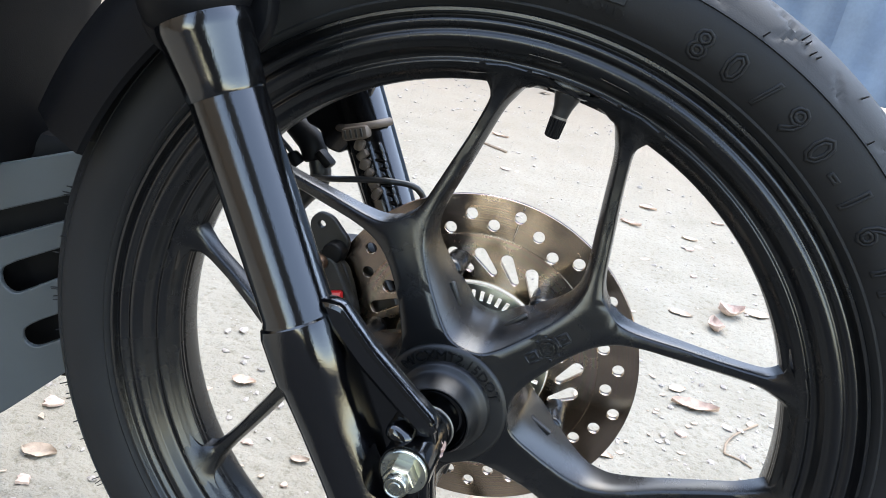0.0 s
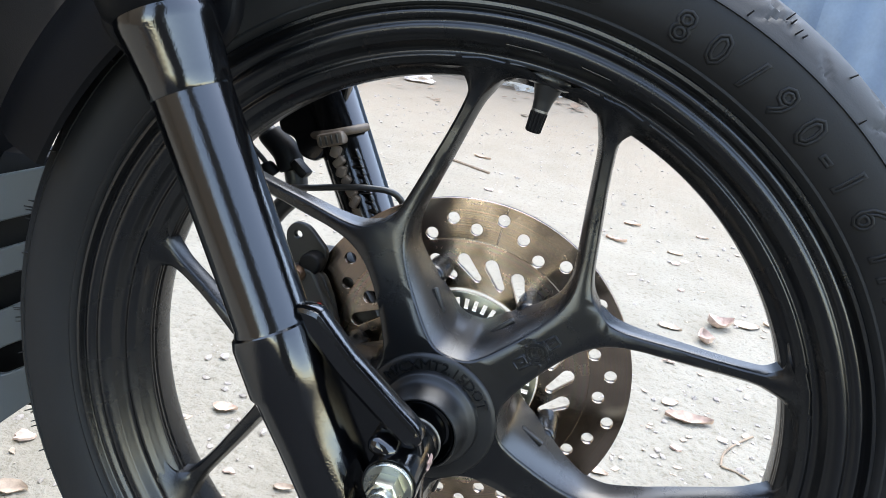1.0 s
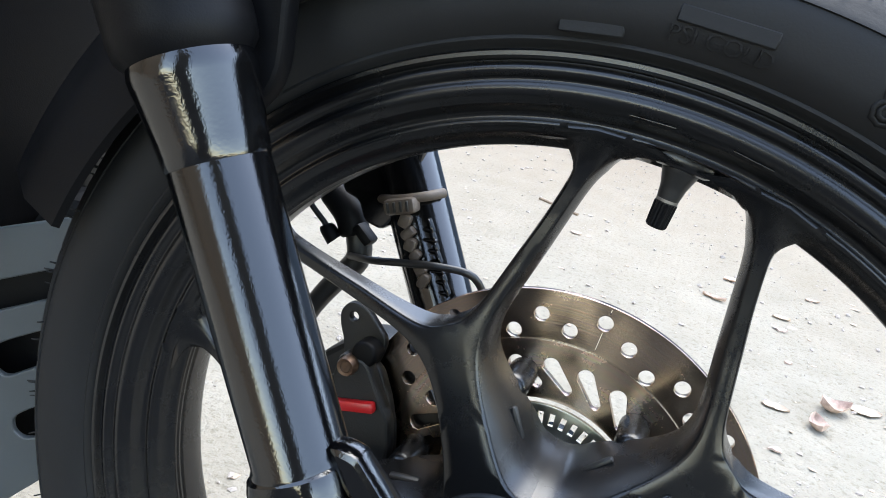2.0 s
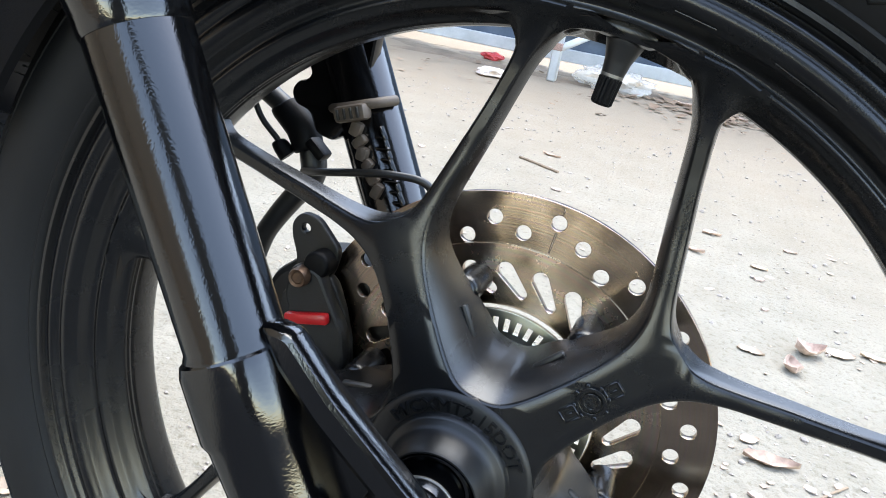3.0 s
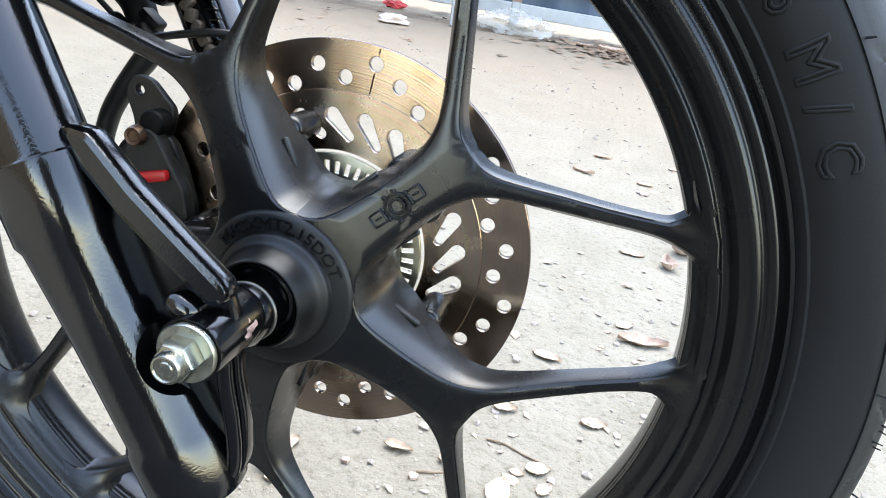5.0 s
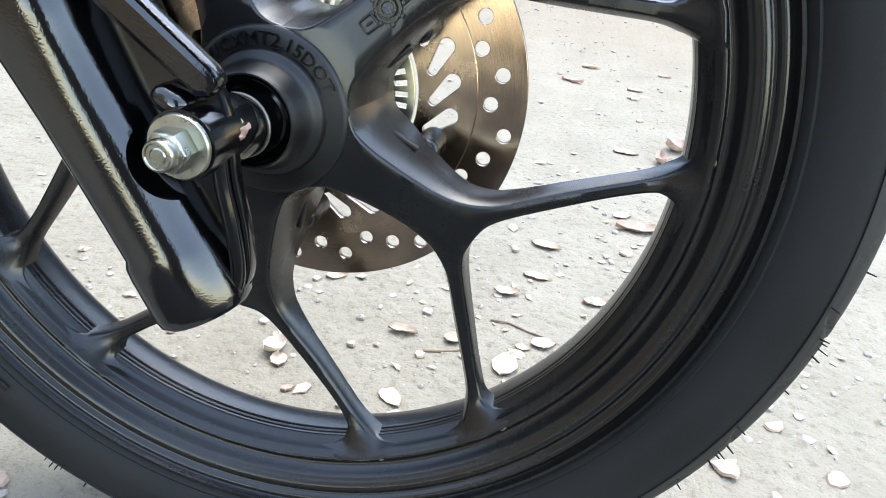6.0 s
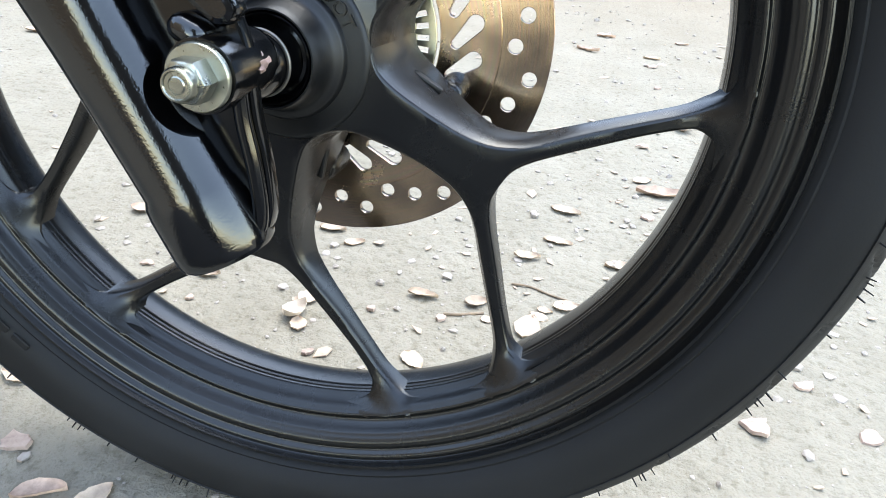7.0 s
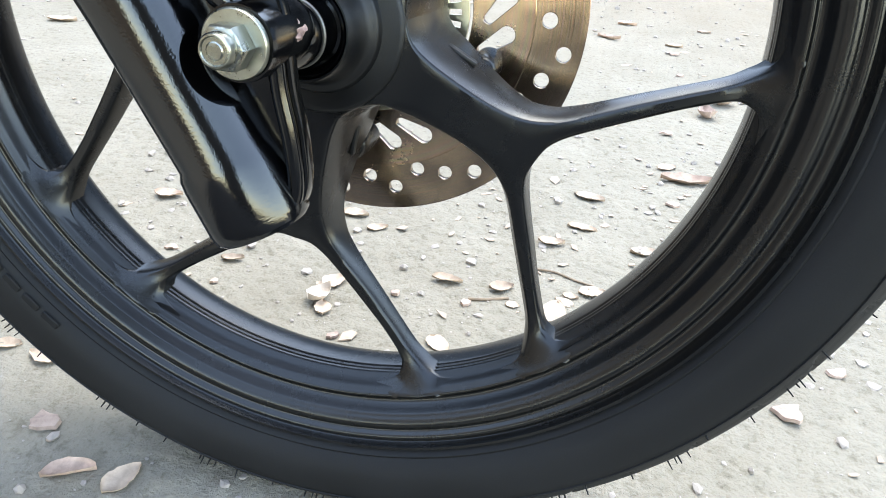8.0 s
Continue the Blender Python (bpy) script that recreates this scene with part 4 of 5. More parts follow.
part("stay_plate", cut_sheet("stay_plate", [STAY], GLOSS, 0.0860, 0.0960, 0.0020), GLOSS, leg2, "black stay plate with a rounded lug")

# hoses and cables
hose = part("brake_hose", tube([(-0.290, 0.112, 0.185), (-0.240, 0.110, 0.160), (-0.1960, 0.108, 0.1342), (-0.1739, 0.108, 0.1222), (-0.1600, 0.108, 0.1125), (-0.1522, 0.108, 0.0970), (-0.1512, 0.108, 0.0840), (-0.1619, 0.108, 0.0684), (-0.1732, 0.108, 0.0510), (-0.1810, 0.108, 0.0350), (-0.1830, 0.106, 0.0150), (-0.1680, 0.100, -0.0050)],
                               [0.0066, 0.0066, 0.0066, 0.0066, 0.0070, 0.0084, 0.0082, 0.0074, 0.0070, 0.0068, 0.0066, 0.0062], n=18), HOSE, bike, "thick black rubber brake hose")
part("hose_joint", tube([(-0.1765, 0.107, 0.1245), (-0.1752, 0.107, 0.1232), (-0.1690, 0.107, 0.1190), (-0.1610, 0.107, 0.1125), (-0.1562, 0.107, 0.1030), (-0.1550, 0.107, 0.1005)], [0.0080, 0.0092, 0.0098, 0.0104, 0.0100, 0.0086], n=22), PLASTIC, hose, "black elbow clamp on the hose")
part("hose_joint", box((0.0150, 0.012, 0.0070), (-0.1455, 0.101, 0.1045), 0.0022, pose(0, 0, 0, 0, 38, 0)), PLASTIC, hose)
part("cable_plug", tube([(-0.1735, 0.1005, 0.1030), (-0.1718, 0.1005, 0.1008), (-0.1660, 0.1015, 0.0950)], [0.0040, 0.0052, 0.0060], n=14), PLASTIC, hose, "black cable plug")
part("sensor_cable", tube([(-0.2350, 0.100, 0.1700), (-0.2080, 0.100, 0.1460), (-0.1961, 0.100, 0.1288), (-0.1868, 0.100, 0.1145), (-0.1748, 0.100, 0.1046), (-0.1710, 0.1005, 0.0999)], 0.0019, n=8), HOSE, bike, "thin black sensor cable")
part("sensor_cable", tube([(-0.1500, 0.094, 0.0900), (-0.1271, 0.078, 0.0972), (-0.1051, 0.074, 0.1029), (-0.0838, 0.074, 0.1069), (-0.0649, 0.080, 0.1050), (-0.0560, 0.095, 0.0850)], 0.0023, n=10), HOSE, bike, "thin black sensor cable")

# brake caliper
BODY = round_corners([(-0.1205, 0.0490), (-0.1065, 0.0488), (-0.0945, 0.0292), (-0.0878, 0.0190), (-0.0842, 0.0020), (-0.0850, -0.0150), (-0.1000, -0.0240), (-0.1130, 0.0080), (-0.1230, 0.0330)], 0.0035)
caliper = part("brake_caliper", cut_sheet("brake_caliper", [BODY], IRON, 0.0440, 0.0540, 0.0020), IRON, bike, "dark grey sliding brake caliper")
part("caliper_body", cut_sheet("caliper_body", [round_corners([(-0.128, 0.044), (-0.108, 0.048), (-0.080, 0.036), (-0.064, 0.014), (-0.064, -0.020), (-0.072, -0.045), (-0.080, -0.060), (-0.125, -0.050), (-0.150, -0.010), (-0.148, 0.026)], 0.008)], IRON, 0.0720, 0.1080, 0.004), IRON, caliper)
part("caliper_bridge", cut_sheet("caliper_bridge", [round_corners([(-0.1300, 0.0300), (-0.1190, 0.0330), (-0.1150, 0.0000), (-0.1080, -0.0300), (-0.1160, -0.0420), (-0.1320, -0.0150)], 0.005)], IRON, 0.0530, 0.0760, 0.001), IRON, caliper)
part("caliper_skirt", cut_sheet("caliper_skirt", [round_corners([(-0.1060, 0.0460), (-0.1000, 0.0420), (-0.0920, 0.0260), (-0.0865, 0.0100), (-0.0838, -0.0060), (-0.0790, -0.0320), (-0.0900, -0.0480), (-0.1080, -0.0300), (-0.1040, 0.0100)], 0.004)], IRON, 0.0530, 0.0605, 0.0015), IRON, caliper)
part("caliper_bracket", cut_sheet("caliper_bracket", [round_corners([(-0.1262, 0.0765), (-0.1312, 0.0700), (-0.1300, 0.0620), (-0.1262, 0.0540), (-0.1240, 0.0420), (-0.1080, 0.0400), (-0.1035, 0.0470), (-0.1010, 0.0605), (-0.1165, 0.0755)], 0.0042), ring(0.0036, 20, (-0.1228, 0.0688))], IRON, 0.0560, 0.0615, 0.001), IRON, caliper, "dark steel caliper bracket with a hole")
part("slide_pin", tube([(-0.1085, 0.0580, 0.0530), (-0.1085, 0.0465, 0.0530), (-0.1085, 0.0445, 0.0530)], [0.0078, 0.0078, 0.0050], n=24), PLASTIC, caliper, "black rubber pin boot")
part("caliper_bolt", revolve([(0.0, 0.0390), (0.0030, 0.0390), (0.0034, 0.0384), (0.0050, 0.0380), (0.0056, 0.0394), (0.0058, 0.0470), (0.0, 0.0470)], n=24, shift=(-0.1150, 0.0457)), BOLT_BROWN, caliper, "brownish bolt head")
part("pad_spring", box((0.0270, 0.0060, 0.0066), (-0.1075, 0.0420, 0.0230), 0.0018, pose(0, 0, 0, 0, -15, 0)), RED, caliper, "red anodised clip")

# ------------------------------------------------------------------ mudguard and cowl
def mudguard():
    """A trough that follows the tyre, open towards it."""
    verts, faces = [], []
    n, sec = 44, [(-0.058, 0.264), (-0.057, 0.285), (-0.046, 0.306), (-0.022, 0.316), (0.0, 0.318), (0.022, 0.316), (0.046, 0.306), (0.057, 0.285), (0.058, 0.264)]
    k = len(sec)
    both = [(d, r) for d, r in sec] + [(d * 0.955, r - 0.0025) for d, r in sec[::-1]]
    m = len(both)
    for i in range(n + 1):
        a = radians(-66 + 48 * i / n)
        for d, r in both:
            rr = r
            verts.append((rr * math.sin(a), MID + d, rr * math.cos(a)))
    for i in range(n):
        for p in range(m):
            q = (p + 1) % m
            faces.append((i * m + p, i * m + q, (i + 1) * m + q, (i + 1) * m + p))
    faces += [tuple(range(m)), tuple(n * m + p for p in range(m))]
    return mesh_from(verts, faces)


guard = part("mudguard", mudguard(), PLASTIC, bike, "black plastic front mudguard")
part("mudguard_stay", cut_sheet("mudguard_stay", [round_corners([(-0.185, 0.268), (-0.120, 0.245), (-0.118, 0.200), (-0.150, 0.165), (-0.190, 0.190)], 0.012)], PLASTIC, -0.062, -0.052, 0.002), PLASTIC, guard, "black plastic mudguard stay")
part("stay_bolt", revolve([(0.0, -0.0665), (0.0045, -0.0665), (0.0062, -0.0650), (0.0064, -0.0615), (0.0, -0.0615)], n=24, shift=(-0.1350, 0.2120)), GLOSS, guard, "black round bolt")

E_DIR = Vector((-0.929, -0.370, 0.0))


def cowl_panel():
    outline = round_corners([(-0.018, -0.090), (0.059, -0.161), (0.130, -0.200), (0.40, -0.16), (0.46, 0.02), (0.06, 0.055), (-0.018, 0.082)], 0.01, 5)
    slots = [round_corners([(-0.012, 0.050), (0.085, 0.010), (0.085, -0.016), (-0.012, 0.028)], 0.008),
             round_corners([(-0.012, 0.010), (0.046, -0.019), (0.0575, -0.027), (0.056, -0.042), (0.046, -0.050), (-0.012, -0.016)], 0.008),
             round_corners([(-0.012, -0.046), (0.030, -0.069), (0.0415, -0.078), (0.0400, -0.091), (0.030, -0.096), (-0.012, -0.072)], 0.008)]
    me = cut_sheet("cowl", [outline] + slots, COWL, -0.0025, 0.0025, 0.0012)
    return me


COWL_AT = Matrix(((E_DIR.x, 0.370, 0, -0.32), (E_DIR.y, -0.929, 0, 0.05), (0, 0, 1, 0), (0, 0, 0, 1)))
cowl = part("cowl", cowl_panel(), COWL, bike, "grey plastic cowl with slanting black slots")
cowl.matrix_basis = COWL_AT
back = part("cowl_lining", box((0.48, 0.04, 0.22), (0.228, -0.045, -0.03), 0.01), PLASTIC, cowl, "black lining behind the slots")
part("body_shell", box((0.42, 0.24, 0.46), (-0.55, MID, 0.28), 0.04, pose(0, 0, 0, 0, 8, 0)), PLASTIC, bike, "black body shell above the wheel")

# ------------------------------------------------------------------ litter on the ground
def leaf_mesh(length, width, curl, rnd, cup=0.0):
    nu, nv = 11, 6
    top = []
    bend, twist = rnd.uniform(-0.5, 0.9) * curl, rnd.uniform(-0.6, 0.6) * curl
    for i in range(nu):
        s = i / (nu - 1)
        half = width / 2 * (math.sin(math.pi * s ** 0.8) ** 0.75 + 0.03) * (1 + rnd.uniform(-0.12, 0.12))
        for j in range(nv):
            w = (j / (nv - 1) * 2 - 1)
            x, y = (s - 0.5) * length, w * half
            z = curl * length * (0.28 * w * w + bend * 0.5 * (2 * s - 1) ** 2) + twist * 0.25 * length * w * (s - 0.5) + rnd.uniform(-1, 1) * 0.015 * length
            z += cup * length * (w * w + (2 * s - 1) ** 2) * 0.5
            top.append(Vector((x, y, z)))
    low = min(v.z for v in top)
    th = 0.0007
    verts = [v - Vector((0, 0, low - th)) for v in top] + [v - Vector((0, 0, low)) for v in top]
    m = nu * nv
    faces = []
    for i in range(nu - 1):
        for j in range(nv - 1):
            a, b, c, d = i * nv + j, i * nv + j + 1, (i + 1) * nv + j + 1, (i + 1) * nv + j
            faces += [(a, b, c, d), (a + m, d + m, c + m, b + m)]
    rim = [j for j in range(nv)] + [i * nv + nv - 1 for i in range(1, nu)] + [(nu - 1) * nv + j for j in range(nv - 2, -1, -1)] + [i * nv for i in range(nu - 2, 0, -1)]
    for a, b in zip(rim, rim[1:] + rim[:1]):
        faces.append((a, a + m, b + m, b))
    return mesh_from(verts, faces)


def chip_mesh(length, width, rnd):
    """A flat broken flake with an angular outline, a little bent."""
    n = rnd.choice((6, 7, 8))
    bend, tilt = rnd.uniform(-0.25, 0.45), rnd.uniform(0.0, 0.25)
    th = rnd.uniform(0.0016, 0.0032)
    out = []
    for i in range(n):
        a = 2 * math.pi * (i + rnd.uniform(-0.33, 0.33)) / n
        k = rnd.uniform(0.62, 1.12)
        out.append((0.5 * length * k * math.cos(a), 0.5 * width * k * math.sin(a)))
    fine = []
    for (x0, y0), (x1, y1) in zip(out, out[1:] + out[:1]):
        for t in (0.0, 0.35, 0.7):
            j = rnd.uniform(-0.05, 0.05)
            fine.append((x0 + (x1 - x0) * t + j * width, y0 + (y1 - y0) * t + j * length))
    def lift(x, y, k):
        return bend * (x / length) ** 2 * length + tilt * (x + 0.5 * length) * 0.5 + 0.06 * length * noise.noise((x * 160 + k, y * 160, k))
    sd = rnd.uniform(0, 40)
    m = len(fine)
    verts, faces = [], []
    for z0 in (0.0, th):
        for k in (1.0, 0.5):
            verts += [(x * k * (1 if z0 == 0 else 0.94), y * k * (1 if z0 == 0 else 0.94), z0 + lift(x * k, y * k, sd)) for x, y in fine]
        verts.append((0, 0, z0 + lift(0, 0, sd)))
    o = 2 * m + 1
    for i in range(m):
        j = (i + 1) % m
        faces += [(i, j, m + j, m + i), (m + i, m + j, 2 * m), (o + i, o + m + i, o + m + j, o + j), (o + m + i, o + 2 * m, o + m + j), (i, o + i, o + j, j)]
    low = min(v[2] for v in verts)
    return mesh_from([(x, y, z - low) for x, y, z in verts], faces)


RND = random.Random(11)


def lay(ob, x, y, turn, sink=-0.0003):
    ob.matrix_world = pose(x, y, ground_height(x, y) - sink, RND.uniform(-2, 2), RND.uniform(-2, 2), turn)


LEAVES = [(-0.070, 0.158, 0.020, 0.014, 110), (0.168, 0.232, 0.021, 0.012, 60), (0.135, 0.232, 0.018, 0.012, 150), (-0.121, -0.055, 0.026, 0.016, 70), (-0.282, 0.038, 0.020, 0.012, 10), (-0.246, 0.031, 0.024, 0.013, 170), (-0.100, 0.333, 0.027, 0.015, 5), (-0.068, 0.310, 0.021, 0.013, 30),
          (0.025, 0.232, 0.027, 0.011, 0), (0.076, 0.235, 0.022, 0.015, 25), (0.127, 0.213, 0.036, 0.022, 80), (0.159, 0.255, 0.024, 0.016, 20), (0.143, 0.384, 0.030, 0.013, -8),
          (0.113, 0.338, 0.026, 0.014, 8), (0.209, 0.350, 0.028, 0.017, 15), (0.147, 0.464, 0.034, 0.018, -12), (0.243, 0.594, 0.026, 0.017, 30), (0.039, 0.135, 0.024, 0.016, -45)]
LEAVES_FAR = [(-0.074, 0.199, 0.024, 0.018, 50), (-0.90, 0.904, 0.054, 0.026, 10), (0.257, 0.875, 0.040, 0.020, 0), (0.405, 0.963, 0.049, 0.030, 20), (0.463, 0.986, 0.045, 0.018, -5),
              (-0.418, 0.096, 0.034, 0.019, 10), (0.291, 1.313, 0.034, 0.018, 0), (-0.179, 0.205, 0.020, 0.010, 15), (0.090, 0.212, 0.012, 0.010, 0), (0.140, 0.243, 0.014, 0.009, 0)]
BROWN = [(-0.155, -0.060, 0.030, 0.014, 28), (0.266, 0.556, 0.062, 0.024, 8), (0.190, 1.481, 0.041, 0.020, 5), (-0.304, 0.301, 0.028, 0.016, 12), (0.150, 1.322, 0.048, 0.018, -15),
         (0.371, 1.500, 0.030, 0.016, 10), (0.185, 3.760, 0.150, 0.080, 20), (-0.300, 1.897, 0.054, 0.016, -10), (0.30, 3.70, 0.11, 0.06, -30), (0.02, 3.80, 0.10, 0.05, 10)]
CHIPS = [(-0.198, -0.026, 0.025, 0.019, 15), (-0.048, 0.124, 0.012, 0.009, 40), (-0.015, 0.197, 0.013, 0.009, 0), (0.049, 0.198, 0.013, 0.010, 20), (0.245, 0.476, 0.021, 0.014, 0),
         (0.248, 0.728, 0.027, 0.015, 10), (-0.243, 0.205, 0.018, 0.009, 0), (-0.176, 0.164, 0.009, 0.008, 0), (0.362, 0.200, 0.021, 0.015, 30), (0.312, 0.131, 0.030, 0.021, -20)]
CHIPS_FAR = [(0.287, 1.237, 0.026, 0.018, 0), (0.290, 1.077, 0.021, 0.015, 0), (-0.628, 1.613, 0.033, 0.020, 0), (-0.207, 1.528, 0.035, 0.024, 0), (-0.462, 0.163, 0.030, 0.024, 0),
             (-0.402, 0.058, 0.020, 0.015, 0), (0.40, 0.150, 0.022, 0.018, 40)]
for rows, mat, label, curl in ((LEAVES + LEAVES_FAR, LEAF, "curled dry tan leaf scrap on the concrete", 0.33), (BROWN, LEAF_BROWN, "curled dry brown leaf on the concrete", 0.45)):
    for x, y, ln, wd, turn in rows:
        ob = new("dry_leaf", finish(leaf_mesh(ln * 1.1, wd, curl * RND.uniform(0.5, 1.2), RND), "dry_leaf", mat))
        tagged(ob, label, "leaf", "leaves on the ground")
        lay(ob, x, y, turn)
for x, y, ln, wd, turn in CHIPS + CHIPS_FAR:
    ob = new("stone_chip", finish(chip_mesh(ln, wd, RND), "stone_chip", CHIP, 50))
    tagged(ob, "small pinkish brick or stone chip lying in dust", "stone chip", "chips on the ground")
    lay(ob, x, y, turn)
for x, y, ln, turn, mat, label in ((-0.078, 0.171, 0.026, 60, HUSK, "pale curled husk lying on the concrete"), (0.348, 0.925, 0.052, 20, CHIP, "pinkish curled dry husk on concrete"), (0.317, 0.851, 0.042, 100, CHIP, "pinkish curled dry husk on concrete")):
    ob = new("dry_husk", finish(leaf_mesh(ln, ln * 0.7, 0.5, RND, 0.25), "dry_husk", mat))
    tagged(ob, label, "husk", "leaves on the ground")
    lay(ob, x, y, turn)


def twig(points, r, label):
    pts = [(x, y, ground_height(x, y) + r * 0.8) for x, y in points]
    ob = new("twig", finish(tube(pts, r, n=7, per=4), "twig", TWIG))
    tagged(ob, label, "twig", "twigs on the ground")


twig([(0.104, 0.279), (0.122, 0.277), (0.142, 0.270), (0.160, 0.266)], 0.0011, "thin dry brown twig on the concrete")
twig([(0.050, 0.207), (0.066, 0.213), (0.085, 0.221)], 0.0014, "thin dry brown twig on the concrete")
twig([(0.300, 0.464), (0.306, 0.492), (0.325, 0.525), (0.354, 0.559)], 0.0016, "bent dry twig on the concrete")
twig([(0.300, 0.464), (0.318, 0.460), (0.334, 0.452)], 0.0013, "short dry twig on the concrete")
twig([(-0.372, 1.775), (-0.31, 1.742), (-0.24, 1.705)], 0.0045, "pale dry stick on the concrete")


def over_the_yard(rnd):
    x, y = rnd.uniform(-0.7, 0.8), -0.12 + 1.9 * rnd.random() ** 1.4
    if rnd.random() < 0.25:
        x, y = 0.16 + rnd.gauss(0, 0.16), 0.25 + abs(rnd.gauss(0, 0.25))
    return x, y, rnd.uniform(0.002, 0.0075) if rnd.random() < 0.85 else rnd.uniform(0.007, 0.013)


def along_the_fence(rnd):
    if rnd.random() < 0.6:
        return rnd.gauss(0.15, 0.26), 3.70 + rnd.gauss(0, 0.20), rnd.uniform(0.010, 0.045)
    return rnd.uniform(-1.6, 0.9), 3.9 - 1.1 * rnd.random() ** 2.2, rnd.uniform(0.006, 0.028)


def leaf_bits(name, count, seed, place, mat, label):
    """Small flakes and crumbs, too many to count."""
    rnd = random.Random(seed)
    verts, faces = [], []
    for i in range(count):
        x, y, ln = place(rnd)
        wd, turn, k = ln * rnd.uniform(0.35, 0.8), rnd.uniform(0, 6.28), rnd.randint(4, 6)
        z, lift = ground_height(x, y) + (0.0004 if y < 3 else 0.008), rnd.uniform(-0.25, 0.25)
        o = len(verts)
        for h in (0.0, rnd.uniform(0.0004, 0.0010)):
            for q in range(k):
                a = 6.283 * (q + 0.35 * math.sin(7.1 * q + i)) / k
                u, v = ln * math.cos(a) * (1 - 80 * h), wd * math.sin(a) * (1 - 80 * h)
                verts.append((x + u * math.cos(turn) - v * math.sin(turn), y + u * math.sin(turn) + v * math.cos(turn), z + h + lift * u + abs(lift) * ln))
        faces += [tuple(range(o + k, o + 2 * k)), tuple(range(o + k - 1, o - 1, -1))] + [(o + q, o + (q + 1) % k, o + k + (q + 1) % k, o + k + q) for q in range(k)]
    me = bpy.data.meshes.new(name)
    me.from_pydata(verts, [], faces)
    me.materials.append(mat)
    tagged(new(name, me), label, "leaf bits", kind="stuff")


leaf_bits("leaf_bits", 300, 21, over_the_yard, LEAF, "pale crumbs and flakes of dry leaf on concrete")
leaf_bits("leaf_litter", 420, 8, along_the_fence, LITTER, "brown leaf litter on dirt along the fence")


def pebbles():
    rnd = random.Random(3)
    verts, faces = [], []
    base = bmesh.new()
    bmesh.ops.create_icosphere(base, subdivisions=1, radius=1.0)
    bv, bf = [v.co.copy() for v in base.verts], [[v.index for v in f.verts] for f in base.faces]
    base.free()
    for i in range(3600):
        u = rnd.random()
        if i % 3 == 0:
            x, y = rnd.uniform(-0.5, 0.5), rnd.uniform(-0.2, 0.7)
        else:
            x, y = rnd.uniform(-1.2, 1.1), -0.2 + 3.0 * u
        s = 0.0008 + 0.0042 * rnd.random() ** 4 + 0.0008 * max(0, y)
        z = ground_height(x, y)
        sq = (rnd.uniform(0.7, 1.4), rnd.uniform(0.7, 1.4), rnd.uniform(0.4, 0.9))
        o = len(verts)
        for v in bv:
            q = 1 + 0.3 * rnd.uniform(-1, 1)
            verts.append((x + v.x * s * sq[0] * q, y + v.y * s * sq[1] * q, z + (v.z * 0.9 + 0.35) * s * sq[2] * q))
        faces += [[a + o for a in f] for f in bf]
    me = bpy.data.meshes.new("pebbles")
    me.from_pydata(verts, [], faces)
    me.materials.append(PEBBLE)
    tagged(new("pebbles", me), "scattered grit and small pebbles on concrete", "pebbles", kind="stuff")


pebbles()

# ------------------------------------------------------------------ blue fence at the back of the yard
FENCE_Y = 4.25


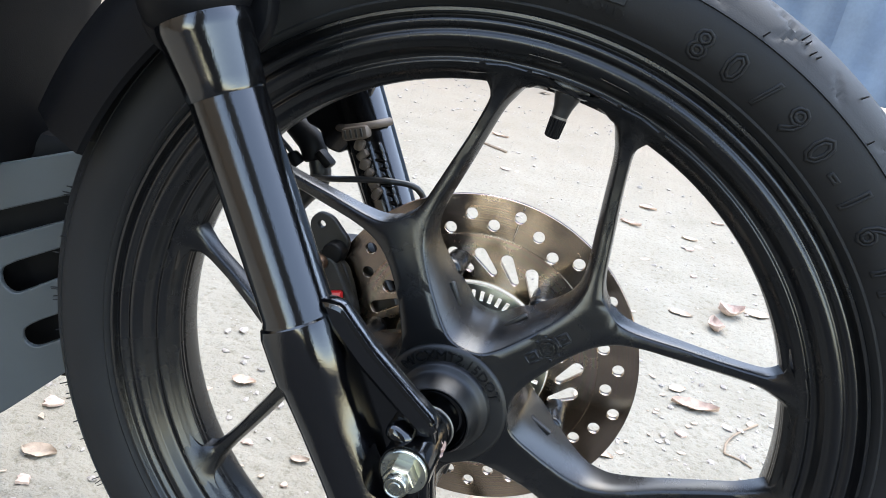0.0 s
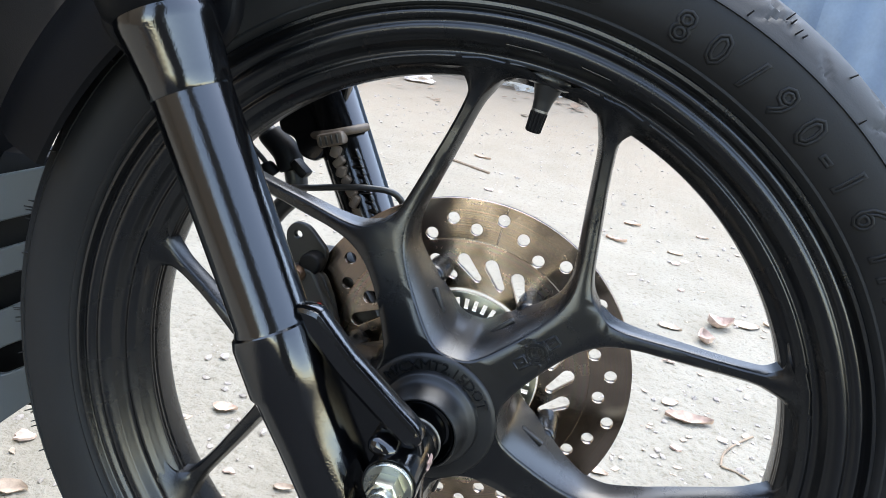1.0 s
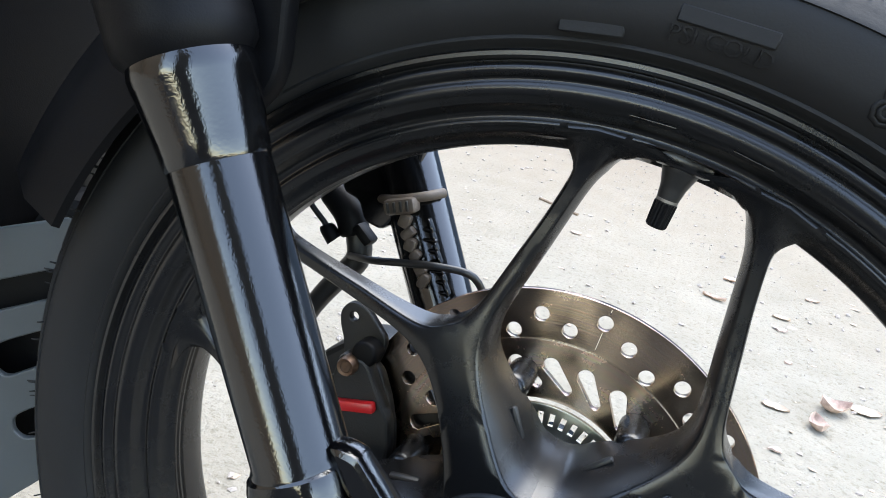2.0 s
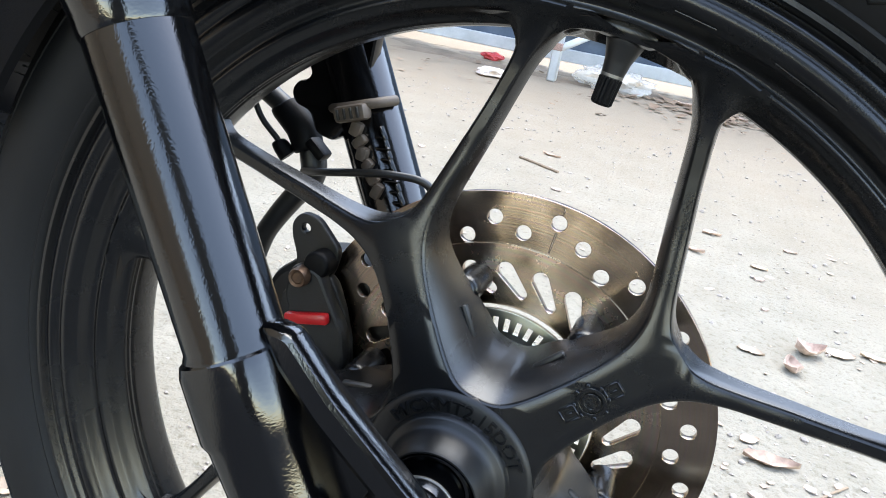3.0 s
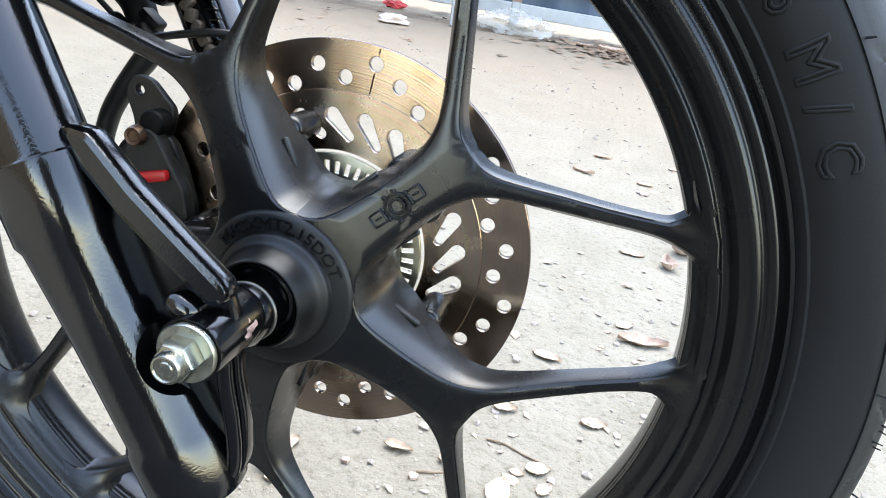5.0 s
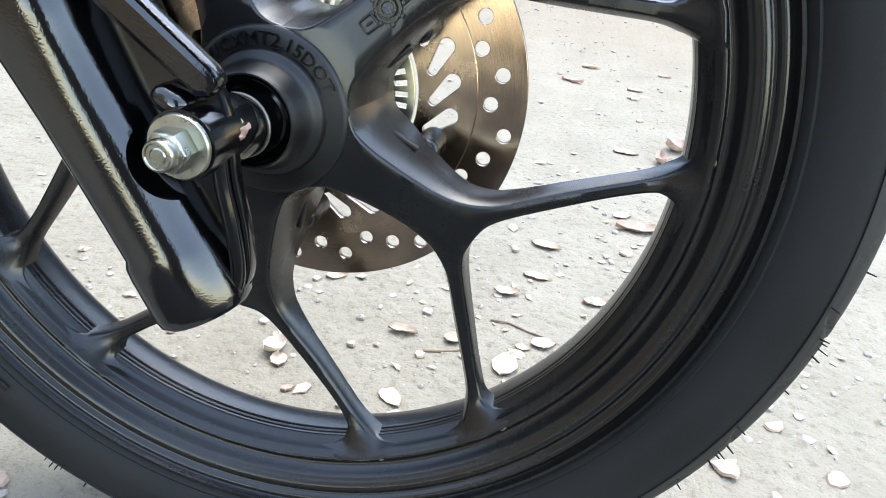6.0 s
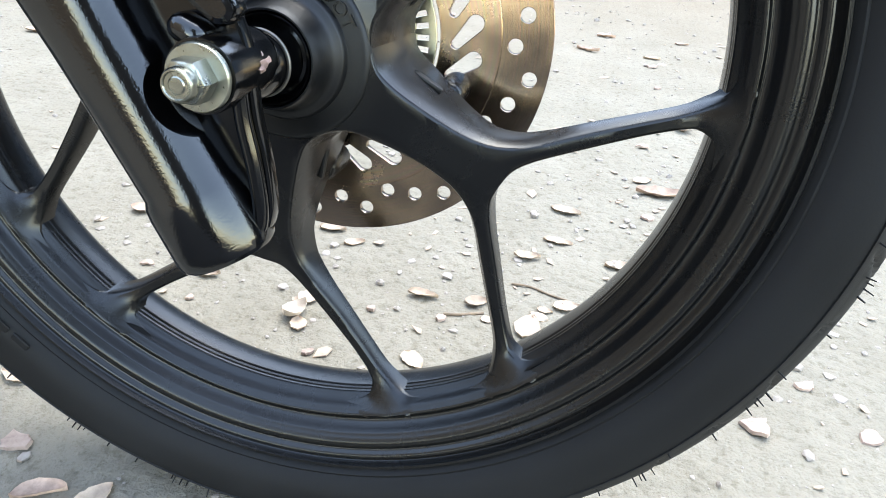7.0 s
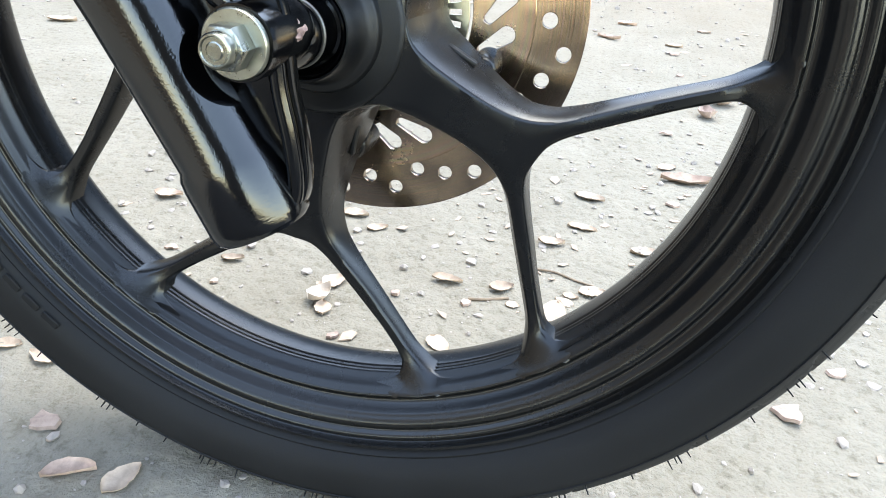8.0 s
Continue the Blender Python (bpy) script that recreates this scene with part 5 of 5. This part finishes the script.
def fence():
    f = tagged(new("fence"), "faded blue sheet fence with white rails and posts", "fence", kind="structure")
    f.matrix_world = pose(0, FENCE_Y, 0, 0, 0, 0)
    w = 1.1
    for i in range(-8, 9):
        bm = bmesh.new()
        xs = np.linspace(0, w, 21)
        verts, faces = [], []
        for x in xs:
            d = 0.018 if int(round(x / 0.055)) % 4 in (0, 1) else 0.0
            verts += [(i * w + x, 0.03 - d, 0.11), (i * w + x, 0.03 - d, 2.3), (i * w + x, 0.045 - d, 2.3), (i * w + x, 0.045 - d, 0.11)]
        for k in range(len(xs) - 1):
            for p in range(4):
                q = (p + 1) % 4
                faces.append((k * 4 + p, k * 4 + q, k * 4 + 4 + q, k * 4 + 4 + p))
        bm.free()
        part("panel", mesh_from(verts, faces), BLUE, f)
    for z, h in ((0.10, 0.075), (0.265, 0.06)):
        part("rail", box((10.2, 0.04, h), (-4.15, -0.015, z), 0.005, seg=1), WHITE, f, "white painted rail")
    for x, y in ((-4.3, -0.57), (-2.5, -0.57), (-0.69, -0.57), (-0.40, -0.32)):
        post = part("post", box((0.050, 0.050, 1.30), (x, y, 0.65), 0.006, seg=1), WHITE, f, "white painted post, rusty at its joint")
        part("rust_band", box((0.056, 0.056, 0.045), (x, y, 0.185), 0.006, seg=1), RUST, post, "rusty joint")
    part("brace", tube([(-0.69, -0.57, 0.17), (-0.55, -0.50, 0.26), (-0.42, -0.33, 0.37)], 0.020, n=10), WHITE, f, "white painted slanting brace")
    return f


fence()


def dirt_strip():
    verts, faces = [], []
    nx, ny = 120, 14
    for j in range(ny):
        for i in range(nx):
            x, y = -5 + 10 * i / (nx - 1), 3.55 + 0.75 * j / (ny - 1)
            e = min(1, j / 4, )
            z = -0.02 + e * (0.022 + 0.02 * noise.noise((x * 3, y * 5, 2)) + 0.012 * noise.noise((x * 11, y * 11, 5)))
            verts.append((x, y, z))
    for j in range(ny - 1):
        for i in range(nx - 1):
            faces.append((j * nx + i, j * nx + i + 1, (j + 1) * nx + i + 1, (j + 1) * nx + i))
    me = bpy.data.meshes.new("dirt")
    me.from_pydata(verts, [], faces)
    me.materials.append(DIRT)
    me.shade_smooth()
    tagged(new("dirt", me), "brown dirt and leaf litter along the fence", "dirt", kind="stuff")


dirt_strip()


def crumpled(name, size, mat, label, cat, x, y, turn):
    bm = bmesh.new()
    bmesh.ops.create_icosphere(bm, subdivisions=4, radius=0.5)
    sd = RND.uniform(0, 50)
    for v in bm.verts:
        q = v.co * 3.2 + Vector((sd, 0, 0))
        v.co *= 0.8 + 0.45 * noise.noise(q) + 0.2 * abs(noise.noise(q * 2.7))
        v.co = Vector((v.co.x * size[0], v.co.y * size[1], max(v.co.z, -0.3) * size[2]))
    low = min(v.co.z for v in bm.verts)
    bmesh.ops.translate(bm, vec=(0, 0, -low), verts=bm.verts)
    ob = tagged(new(name, finish(bm, name, mat, 25)), label, cat)
    ob.matrix_world = pose(x, y, 0.0, 0, 0, turn)


BAG.node_tree.nodes["Principled BSDF"].inputs["Alpha"].default_value = 0.42
crumpled("paper_scrap", (0.19, 0.12, 0.06), PAPER, "crumpled white paper scrap on the ground", "litter", -0.945, 3.36, 5)
crumpled("wrapper", (0.16, 0.10, 0.06), WRAPPER, "crumpled red wrapper by the fence", "litter", -1.15, 4.08, 10)
crumpled("plastic_bag", (0.46, 0.24, 0.17), BAG, "cloudy see-through plastic bag by the fence", "bag", -0.38, 3.78, 0)
